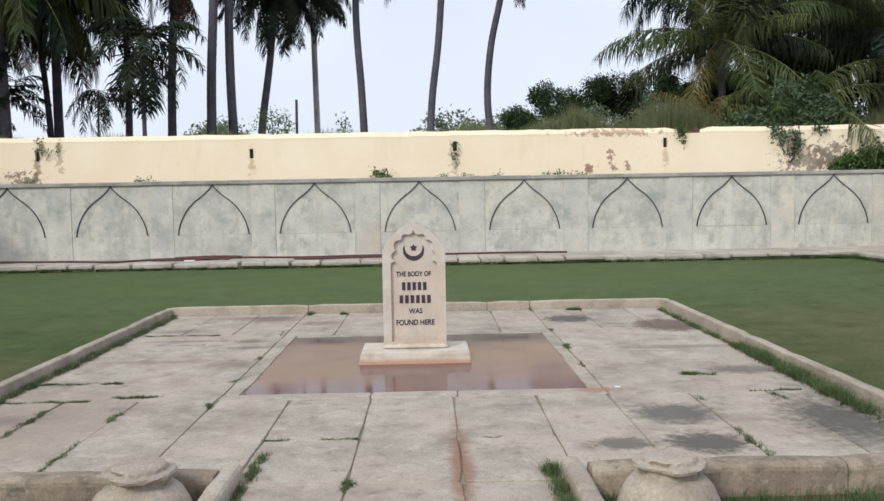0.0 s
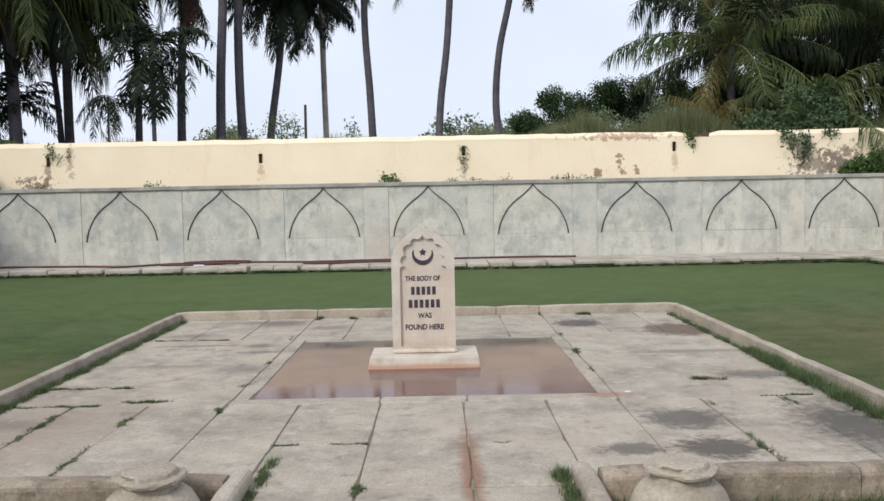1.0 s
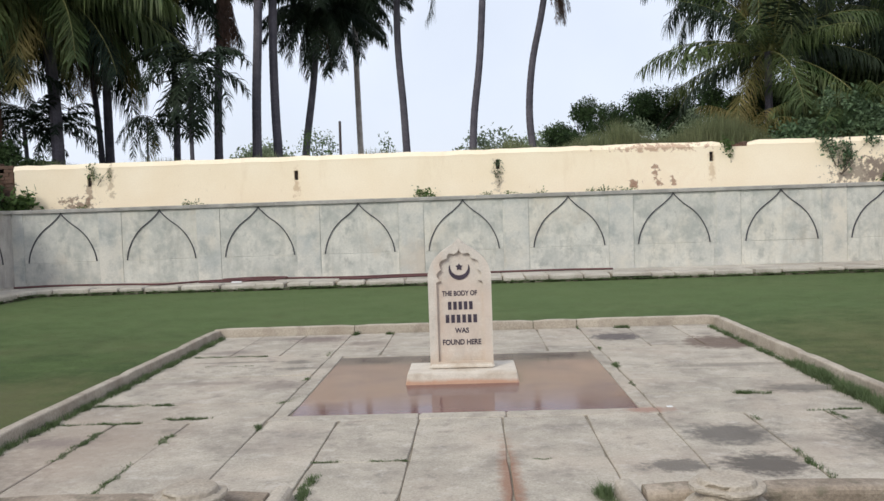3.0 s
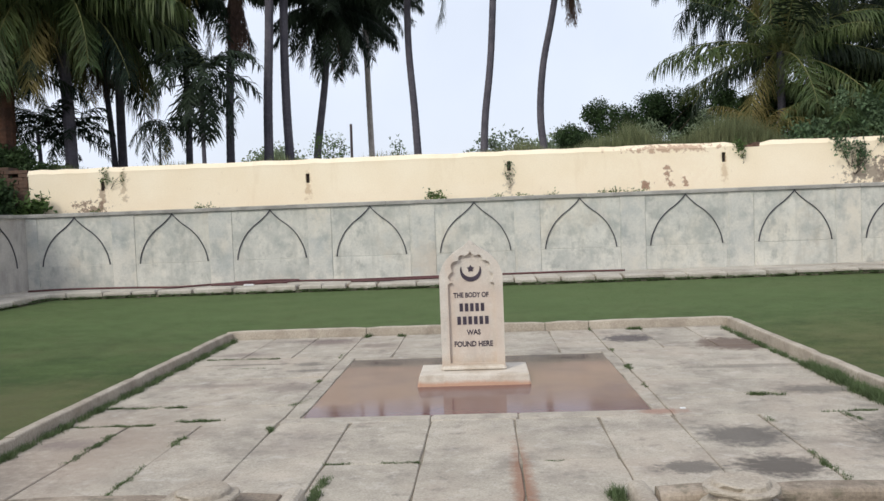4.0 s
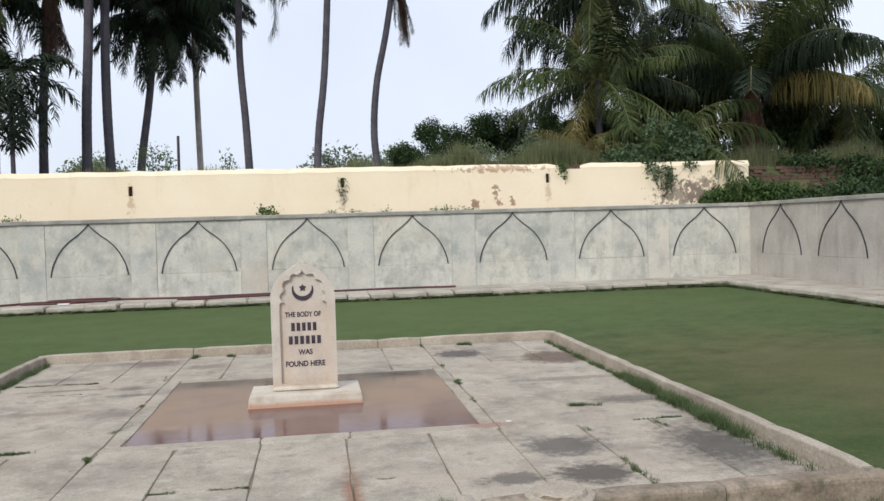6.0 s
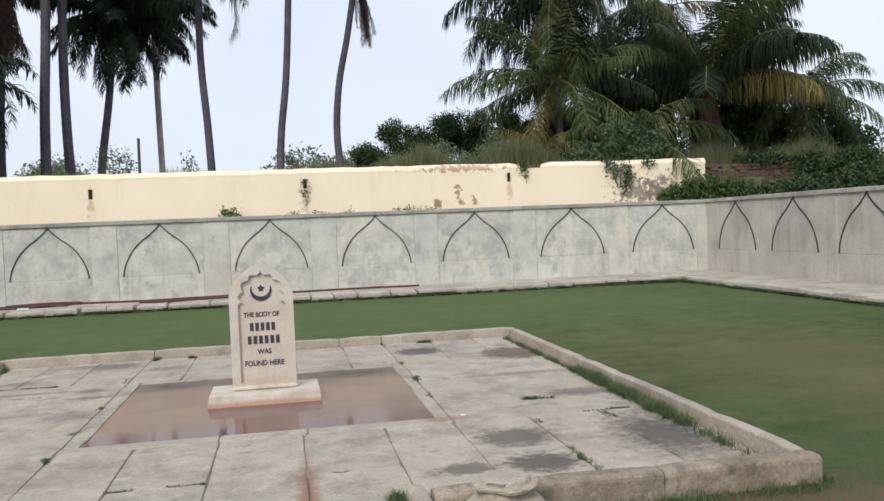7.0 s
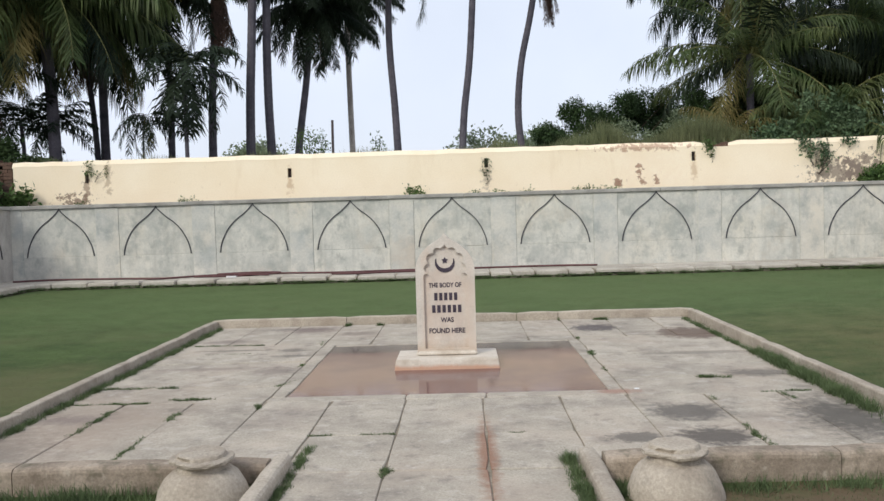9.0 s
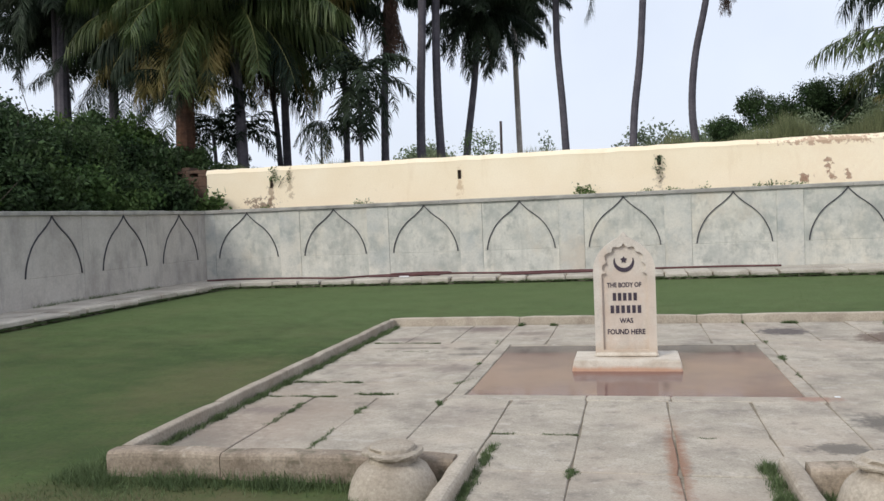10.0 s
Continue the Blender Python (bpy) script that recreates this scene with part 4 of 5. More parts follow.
def palm(at, way, r0, r1, label, seed, fronds=22, length=3.4, low=-35, high=75, droop=(50, 95), leaf=frond_mat, skin=bark, dead=0, yellow_=0,
         sector=None, pairs=80, hang=1.45, name="palm_tree", group="palms on the rampart", leaf_len=0.84, mixed=0.0, wide=0.031):
    """A palm whose trunk runs through the points of way (relative to its foot) and bears a crown of feather fronds."""
    g = np.random.default_rng(seed)
    t = thing(name, at, label, "palm tree", group)
    path = bend(way, 64)
    k = np.linspace(0, 1, 64)
    rad = 0.82 * (r1 + (r0 - r1) * (1 - k) + 0.2 * r0 * np.exp(-k * 22))
    V, F = sweep(path, rad, 10, 0.03)
    link("trunk", mesh_of("trunk", V, F), skin, t)
    top = np.array(path[-1])
    def add(kind, origin, az, el, size, bow, n, leaf_, hang_, material, note="", leaflet=0.031):
        (rv, rf), (lv, lf) = frond(g, origin, az, el, size, bow, n, leaf_, hang_, leaflet)
        V, F = merge([(rv, rf), (lv, lf)])
        me = mesh_of(kind, V, F)
        me.materials.append(material)
        me.materials.append(stalk)
        index = np.zeros(len(F), dtype=np.int32)
        index[:len(rf)] = 1
        me.polygons.foreach_set("material_index", index)
        link(kind, me, material, t, note)

    stalk = leaf if leaf is frond_shaded else spine_mat
    for i in range(fronds):
        f = (i + 0.5) / fronds
        az = i * 2.39996 + g.uniform(-0.25, 0.25)
        el = high + (low - high) * f ** 0.9 + g.uniform(-8, 8)
        gold = i >= fronds - yellow_ and (i + seed) % 3 or (mixed and yellow_ > 3 and i % 11 == 5)
        add("frond", top + g.normal(size=3) * 0.05, az, el, length * g.uniform(0.85, 1.12), g.uniform(*droop), pairs, leaf_len, hang * g.uniform(0.7, 1.2), frond_yellow if gold else (frond_shaded if g.random() < mixed else leaf), "yellowed drooping frond" if gold else "", wide)
    stalk = frond_dead
    for i in range(dead):
        az = sector[0] + (sector[1] - sector[0]) * g.random() if sector else g.uniform(0, 6.28)
        add("dead_frond", top + np.array([0, 0, -0.1]) + g.normal(size=3) * 0.08, az, g.uniform(-86, -70), length * g.uniform(0.55, 0.85), g.uniform(2, 14), 40, 0.42, 1.6, frond_dead, "dry brown hanging frond", 0.05)
    return t


BZ = 2.78  # the bank behind the cream wall
TALL = "tall slender palm with a grey ringed trunk behind the wall"
palm((-7.45, 18, BZ), [(0, 0, 0), (0.08, 0, 2.6), (0.30, 0, 5.2), (0.36, 0, 5.9)], 0.15, 0.12, "tall palm with a shaggy skirt of dead brown fronds", 4, 10, 2.5, 25, 75, leaf=frond_shaded, dead=46)
palm((-6.02, 17, BZ), [(0, 0, 0), (0.06, 0, 2.2), (0.20, 0, 4.6), (0.34, 0, 8.4)], 0.165, 0.14, TALL, 5, 20, 3.0, leaf=frond_shaded)
palm((-5.48, 17.5, BZ), [(0, 0, 0), (-0.06, 0, 2.2), (-0.03, 0, 4.6), (0.14, 0, 8.2)], 0.16, 0.14, TALL, 6, 20, 3.0, leaf=frond_shaded)
palm((-5.22, 20, BZ), [(0, 0, 0), (0.10, 0, 1.2), (0.40, 0, 3.2), (0.66, 0, 5.6)], 0.16, 0.12, "palm with a dense dark crown behind the wall", 7, 44, 2.45, -62, 80, (35, 75), leaf=frond_shaded, dead=3, wide=0.05)
palm((-3.62, 22, BZ), [(0, 0, 0), (-0.05, 0, 3.0), (-0.12, 0, 8.8)], 0.13, 0.11, "tall slender palm with a pale trunk behind the wall", 8, 18, 2.8, leaf=frond_shaded, skin=bark_pale)
palm((-4.0, 25.0, BZ), [(0, 0, 0), (-0.03, 0, 2.0), (-0.02, 0, 7.6)], 0.09, 0.08, "palm with a dense dark crown behind the wall", 78, 40, 2.5, -62, 80, (35, 75), leaf=frond_shaded, wide=0.05)
palm((-1.78, 19, BZ), [(0, 0, 0), (-0.08, 0, 2.0), (-0.20, 0, 4.4), (-0.10, 0, 7.6)], 0.15, 0.12, TALL, 9, 22, 3.0, -40, leaf=frond_shaded)
palm((0.22, 18, BZ), [(0, 0, 0), (0.10, 0, 1.6), (0.36, 0, 3.8), (0.66, 0, 8.6)], 0.145, 0.12, TALL, 10, 20, 2.8, leaf=frond_shaded)
palm((2.20, 19, BZ), [(0, 0, 0), (-0.16, 0, 1.6), (-0.04, 0, 3.2), (0.30, 0, 4.8), (0.66, 0, 6.8)], 0.145, 0.115, "curved palm with dead fronds hanging from its top", 11, 10, 2.9, 55, 85, (20, 45), leaf=frond_shaded, dead=26, sector=(-0.9, 0.6))
# the stand at the west end
palm((-10.87, 15, BZ), [(0, 0, 0), (-0.04, 0, 2.2), (-0.22, 0, 5.1)], 0.20, 0.17, "leaning coconut palm with a broad drooping crown", 21, 46, 4.1, -30, 72, (42, 88), leaf=frond_mat, yellow_=10, pairs=120, hang=2.1, leaf_len=1.0, mixed=0.3, wide=0.034)
palm((-10.56, 17, BZ), [(0, 0, 0), (-0.06, 0, 1.4), (-0.28, 0, 4.1)], 0.11, 0.09, "palm with a brown skirt of dead fronds", 22, 10, 1.9, 10, 75, leaf=frond_shaded, dead=30)
palm((-10.34, 17, BZ), [(0, 0, 0), (0.0, 0, 2.0), (0.03, 0, 5.6)], 0.16, 0.14, TALL, 23, 20, 3.2, -35, leaf=frond_shaded, wide=0.05)
palm((-12.15, 14, 2.3), [(0, 0, 0), (0.02, 0, 1.4), (0.08, 0, 3.3)], 0.36, 0.30, "short thick coconut palm among the bushes", 24, 16, 2.1, -25, 60, (45, 90), leaf=frond_shaded, dead=6, skin=bark_red)
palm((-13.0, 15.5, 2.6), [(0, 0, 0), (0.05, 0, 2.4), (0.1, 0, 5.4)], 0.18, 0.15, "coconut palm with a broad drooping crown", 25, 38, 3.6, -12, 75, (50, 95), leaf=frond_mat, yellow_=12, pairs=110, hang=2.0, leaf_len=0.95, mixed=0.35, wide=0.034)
palm((-17.55, 16, 2.7), [(0, 0, 0), (0.1, 0, 3.4), (0.3, 0, 6.8)], 0.25, 0.21, TALL, 26, 22, 3.2, -40, leaf=frond_shaded, wide=0.045)
palm((-17.85, 16.2, 2.7), [(0, 0, 0), (0.02, 0, 3.0), (0.10, 0, 6.4)], 0.15, 0.13, TALL, 27, 22, 3.0, -40, leaf=frond_shaded, wide=0.045)
palm((-16.35, 17.0, 2.7), [(0, 0, 0), (0.0, 0, 2.0), (0.05, 0, 4.3)], 0.22, 0.18, "dark coconut palm behind the others", 28, 20, 3.0, -40, leaf=frond_shaded)
palm((-8.9, 18.5, BZ), [(0, 0, 0), (0.05, 0, 2.4), (0.0, 0, 6.2)], 0.13, 0.11, "palm with a dense dark crown behind the wall", 29, 24, 3.0, -45, 70, (45, 95), leaf=frond_shaded, wide=0.05)
palm((-14.7, 18.5, BZ), [(0, 0, 0), (0.05, 0, 2.4), (0.0, 0, 5.6)], 0.15, 0.13, "dark coconut palm behind the others", 40, 34, 3.2, -18, 75, (50, 95), leaf=frond_shaded, wide=0.05)
palm((-19.2, 18.5, BZ), [(0, 0, 0), (0.05, 0, 2.4), (0.0, 0, 5.9)], 0.15, 0.13, "dark coconut palm behind the others", 41, 30, 3.0, -20, 75, (50, 95), leaf=frond_shaded, wide=0.05)
# the stand at the east end
palm((7.85, 16, BZ), [(0, 0, 0), (0.08, 0, 1.4), (0.30, 0, 3.4), (0.55, 0, 5.6)], 0.16, 0.13, "coconut palm with a full arching crown and yellowed fronds", 31, 34, 3.45, -76, 62, (48, 92), leaf=frond_mat, yellow_=9, pairs=100, hang=1.9, mixed=0.55)
palm((8.0, 15.2, BZ), [(0, 0, 0), (0.02, 0, 1.0), (0.02, 0, 2.65)], 0.13, 0.11, "smaller coconut palm with stiff arching fronds", 38, 22, 3.1, -30, 75, (35, 75), leaf=frond_mat, yellow_=3, pairs=84, mixed=0.4)
palm((12.35, 15, 2.6), [(0, 0, 0), (0.05, 0, 1.2), (0.15, 0, 2.65)], 0.28, 0.26, "coconut palm with a reddish fibrous trunk and dead fronds", 32, 25, 3.9, 6, 84, (42, 78), leaf=frond_mat, skin=bark_red, yellow_=3, dead=14, pairs=110, hang=1.9, leaf_len=0.9, mixed=0.55)
palm((12.3, 17.2, BZ), [(0, 0, 0), (0.05, 0, 2.4), (0.1, 0, 5.2)], 0.20, 0.17, "dark coconut palm behind the others", 39, 9, 2.8, -25, 75, (50, 95), leaf=frond_mat, yellow_=4, pairs=84, mixed=0.6)
palm((15.8, 15.8, 2.7), [(0, 0, 0), (0.1, 0, 1.2), (0.1, 0, 2.4)], 0.22, 0.18, "coconut palm with a full arching crown", 33, 22, 3.0, -50, 62, (55, 105), leaf=frond_mat, yellow_=3, pairs=74)
palm((10.3, 18.0, BZ), [(0, 0, 0), (0.0, 0, 1.6), (0.2, 0, 3.9)], 0.2, 0.16, "dark coconut palm behind the others", 34, 20, 2.9, -62, 75, (50, 100), leaf=frond_shaded, pairs=74)
palm((13.6, 18.0, BZ), [(0, 0, 0), (0.0, 0, 1.6), (0.2, 0, 4.0)], 0.2, 0.16, "dark coconut palm behind the others", 35, 24, 3.2, -62, 75, (50, 100), leaf=frond_shaded, pairs=74)
palm((9.6, 14.3, BZ), [(0, 0, 0), (0.0, 0, 0.25), (0.02, 0, 0.5)], 0.2, 0.2, "young palm with low arching fronds on the bank", 36, 14, 2.9, 5, 70, (60, 100), leaf=frond_mat, yellow_=2, pairs=74)
palm((7.15, 14.0, BZ), [(0, 0, 0), (0.0, 0, 0.1), (0.02, 0, 0.25)], 0.14, 0.12, "young palm with yellow stalks on the bank", 37, 9, 1.6, 40, 88, (60, 130), leaf=frond_yellow, pairs=36)


SMALL = "small dark palm with stiff drooping fronds on the bank"
palm((-7.25, 15, BZ), [(0, 0, 0), (0.0, 0, 1.2), (0.0, 0, 2.75)], 0.07, 0.06, SMALL, 51, 26, 1.9, -62, 70, (60, 115), leaf=frond_shaded, pairs=26, hang=0.8, leaf_len=0.95, wide=0.09)
palm((-8.46, 15, BZ), [(0, 0, 0), (0.02, 0, 0.8), (0.04, 0, 1.55)], 0.035, 0.03, "slender young palm with a few hanging fronds", 54, 14, 1.1, -60, 30, (40, 90), leaf=frond_shaded, pairs=22, hang=1.2, leaf_len=0.9, wide=0.10, yellow_=2)
palm((-11.85, 15.2, BZ), [(0, 0, 0), (0.0, 0, 0.8), (-0.05, 0, 1.5)], 0.07, 0.06, SMALL, 52, 18, 1.25, -20, 70, (45, 95), leaf=frond_shaded, pairs=24, hang=0.8, leaf_len=0.95, wide=0.10)
palm((-11.25, 15.6, BZ), [(0, 0, 0), (0.1, 0, 0.8), (0.15, 0, 1.45)], 0.07, 0.06, SMALL, 53, 18, 1.25, -25, 70, (45, 95), leaf=frond_shaded, pairs=24, hang=0.8, leaf_len=0.95, wide=0.10)

DARK, GREEN = "dense dark green bush behind the wall", "leafy green bush on the bank"
# bushes over the west wall
shrub((-12.6, 12.2, 2.0), [(0, 0.3, 0.9, 1.2, 1.0, 0.9), (-0.9, -0.9, 1.2, 1.1, 1.1, 1.0), (0.5, 0.9, 0.9, 0.8, 0.8, 0.9)], 21600, 0.115, leaf_dark, DARK, 61, "bush", "bushes over the west wall")
shrub((-12.7, 9.6, 1.9), [(0, 0.5, 1.2, 1.2, 1.2, 1.1), (-0.4, -0.9, 1.4, 1.2, 1.2, 1.1), (0.7, 0, 0.6, 0.9, 1.3, 0.7)], 26000, 0.09, leaf_dark, DARK, 62, "bush", "bushes over the west wall")
shrub((-12.8, 6.8, 1.9), [(0, 0.3, 1.3, 1.2, 1.3, 1.1), (-0.4, -1.2, 1.4, 1.2, 1.2, 1.1), (0.7, -0.3, 0.6, 0.9, 1.4, 0.7)], 21600, 0.115, leaf_dark, DARK, 63, "bush", "bushes over the west wall")
shrub((-14.2, 13.6, 2.4), [(0, 0, 1.0, 1.4, 1.2, 1.1), (-1.8, 0.3, 1.2, 1.3, 1.1, 1.2)], 14400, 0.127, leaf_mid, GREEN, 64, "bush", "bushes over the west wall")
shrub((-11.0, 13.4, 2.6), [(0, 0, 0.25, 0.8, 0.5, 0.45), (-0.8, 0.3, 0.5, 0.7, 0.5, 0.6)], 8400, 0.098, leaf_dark, DARK, 65, "bush")
shrub((-10.35, 12.02, 1.75), [(-0.1, 0, 0.22, 0.30, 0.12, 0.2), (0.15, 0, 0.38, 0.16, 0.12, 0.18)], 420, 0.13, leaf_mid, "small green shrub growing on the wall top", 66)
for k, y in enumerate([11.6, 9.2, 6.8, 4.4, 2.0]):
    shrub((-11.35, y, 1.75), [(0, 0.4, 0.35, 0.55, 0.9, 0.55), (-0.3, -0.7, 0.5, 0.6, 0.9, 0.7)], 9000, 0.11, leaf_mid if k % 2 else leaf_dark, "green undergrowth pressed against the side wall", 130 + k, "bush", "bushes over the west wall")
for k, y in enumerate([10.4, 8.0, 5.6]):
    shrub((11.5, y, 1.75), [(0, 0.4, 0.0, 0.5, 0.9, 0.22), (0.4, -0.7, 0.1, 0.6, 0.9, 0.28)], 4500, 0.09, leaf_dark, "dark creeper pressed against the side wall", 140 + k, "bush", "bushes over the east wall")
# shrubs along the rampart
shrub((-3.75, 14.0, BZ), [(0, 0, 0.55, 0.42, 0.3, 0.42), (0.3, 0, 0.4, 0.3, 0.3, 0.35)], 800, 0.06, leaf_mid, "thin airy shrub on the rampart", 67)
shrub((-1.95, 14.0, BZ), [(0, 0, 0.45, 0.16, 0.12, 0.38)], 130, 0.07, leaf_mid, "thin sapling on the rampart", 68)
shrub((4.4, 17.5, BZ), [(-1.5, 0, 0.8, 0.75, 0.6, 0.5), (-0.5, 0.2, 1.3, 0.8, 0.6, 0.6), (0.5, 0, 1.2, 0.8, 0.6, 0.7), (1.35, 0.1, 1.7, 0.75, 0.6, 0.65), (1.9, 0, 1.0, 0.6, 0.6, 0.6)], 48000, 0.06, leaf_dark, "rounded dark green tree behind the rampart", 69, "tree", name="tree")
shrub((3.2, 14.8, BZ), [(0.2, 0, 0.25, 0.8, 0.4, 0.35), (1.6, 0, 0.4, 0.8, 0.4, 0.5), (2.9, 0, 0.6, 0.8, 0.5, 0.6)], 8000, 0.06, leaf_hazed, GREEN, 70, "bush")
shrub((7.0, 15.6, BZ), [(0, 0, 0.9, 0.9, 0.6, 1.0), (1.5, 0.6, 1.0, 1.2, 0.7, 1.2)], 26000, 0.075, leaf_dark, DARK, 71, "bush")
shrub((11.0, 16.6, BZ), [(0, 0, 1.2, 2.0, 0.8, 1.5), (3.2, 0, 1.2, 2.0, 0.8, 1.6), (6.0, 0, 1.2, 2.0, 0.8, 1.5)], 28800, 0.138, leaf_dark, DARK, 72, "bush")
shrub((8.9, 12.95, BZ), [(-1.1, 0, 0.25, 0.5, 0.25, 0.22), (-0.7, 0, 0.3, 0.4, 0.25, 0.35), (-0.35, -0.1, 0.8, 0.16, 0.2, 0.5), (0.1, 0, 0.35, 0.45, 0.25, 0.35), (0.35, 0, 0.85, 0.22, 0.2, 0.38), (0.75, 0, 0.55, 0.30, 0.25, 0.42), (1.2, 0, 0.25, 0.5, 0.25, 0.2)], 6200, 0.10, leaf_grey, "leafy grey-green creeper mounding over the wall top", 73, "creeper")
shrub((8.55, 12.24, 2.35), [(-0.32, 0, 0.45, 0.12, 0.05, 0.18), (-0.15, 0, 0.35, 0.10, 0.05, 0.28), (0.12, 0, 0.25, 0.05, 0.04, 0.42), (0.22, 0, 0.35, 0.04, 0.04, 0.3), (0.75, 0, 0.5, 0.2, 0.05, 0.12)], 620, 0.075, leaf_grey, "creeper trailing down the cream wall", 74, "creeper")
shrub((10.6, 12.1, 1.75), [(0, 0, 0.34, 0.6, 0.13, 0.32), (-0.65, 0, 0.2, 0.45, 0.12, 0.2), (0.9, 0.1, 0.26, 0.8, 0.2, 0.24)], 6500, 0.098, leaf_mid, "green creeper heaped on the corner of the walls", 75, "creeper")
shrub((13.2, 12.2, 2.2), [(-0.5, 0.5, 0.66, 0.8, 0.3, 0.16), (0.9, 0.35, 0.45, 0.7, 0.2, 0.35), (2.2, 0.3, 0.45, 0.8, 0.3, 0.45)], 6500, 0.09, leaf_dark, "dark creeper over the ruined brick wall", 76, "creeper")
shrub((12.0, 10.6, 1.9), [(0.3, 0, 0.0, 0.6, 1.4, 0.3), (1.0, -2.0, 0.1, 0.9, 1.6, 0.45)], 12000, 0.103, leaf_dark, "low dark bush behind the side wall", 77, "bush")
shrub((6.12, 12.3, 2.72), [(-0.08, -0.02, 0.12, 0.1, 0.05, 0.14), (-0.02, -0.03, -0.05, 0.06, 0.03, 0.14)], 160, 0.06, leaf_mid, "weed sprouting from the broken coping", 79, "weed")
shrub((0.75, 12.27, 2.42), [(0, 0, 0.1, 0.10, 0.04, 0.16), (0.04, 0, -0.1, 0.06, 0.04, 0.14)], 80, 0.05, leaf_grey, "weed growing out of a drain hole", 80, "weed")
shrub((-0.93, 12.05, 1.72), [(0, 0, 0.22, 0.19, 0.12, 0.12), (0.18, 0, 0.17, 0.12, 0.1, 0.06)], 300, 0.06, leaf_mid, "green tuft between the two walls", 81, "weed")
shrub((-8.75, 12.27, 2.6), [(0, 0, 0.15, 0.08, 0.03, 0.22), (0.42, 0, 0.1, 0.06, 0.03, 0.2)], 160, 0.05, leaf_mid, "thin weeds hanging on the cream wall", 82, "weed")
for k, (x, w) in enumerate([(-6.3, 0.3), (1.1, 0.16), (3.1, 0.35), (3.75, 0.25), (0.45, 0.15), (1.75, 0.12), (-8.9, 0.2)]):
    shrub((x, 12.08, 1.74), [(0, 0, 0.13, w, 0.08, 0.07)], int(500 * w), 0.045, leaf_mid, "low weeds between the two walls", 90 + k, "weed", "weeds between the walls")
for k, (x, y, z, w, hgt) in enumerate([(1.6, 30, 3.2, 2.2, 1.5), (-9, 32, 3.2, 2.0, 1.4), (-1.5, 36, 3.3, 2.2, 1.0), (4.5, 34, 3.2, 2.6, 1.7)]):
    shrub((x, y, BZ), [(0, 0, hgt * 0.8, w, 0.9, hgt * 0.7), (w * 0.8, 0, hgt * 0.6, w * 0.6, 0.8, hgt * 0.5)], 6000, 0.161, leaf_hazed, "pale hazy tree in the distance", 110 + k, "tree", "distant trees", "tree")


def blades(rng, P, heights, lean, width):
    """One narrow triangle for each blade of grass."""
    n = len(P)
    a = rng.random(n) * 6.283
    d = np.stack([np.cos(a), np.sin(a), 0 * a], 1)
    side = np.stack([-np.sin(a), np.cos(a), 0 * a], 1) * (width * (0.6 + 0.8 * rng.random(n)))[:, None]
    tip = P + d * (lean * heights * rng.random(n))[:, None] + np.stack([0 * a, 0 * a, heights], 1)
    V = np.stack([P - side, P + side, tip], 1).reshape(-1, 3)
    return V, np.arange(n * 3).reshape(-1, 3)


def stuff(name, V, F, material, label, category):
    tagged(link(name, mesh_of(name, V, F), material), label, category, kind="stuff")


g = np.random.default_rng(77)
lz = np.vectorize(lawn_z)
n = 150000
X, Y = g.uniform(-9.2, 9.0, n), -6.0 + 16.2 * g.random(n)
keep = ~((np.abs(X) < 3.15) & (Y > -3.22) & (Y < 3.36)) & ~((np.abs(X) < 0.93) & (Y < -3.0))
X, Y = X[keep], Y[keep]
P = np.stack([X, Y, lz(X, Y) - 0.004], 1)
V, F = blades(g, P, 0.005 + 0.007 * g.random(len(P)), 5.0, 0.0042)
stuff("grass", V, F, blade_mat, "short mown grass blades of the lawn", "grass")

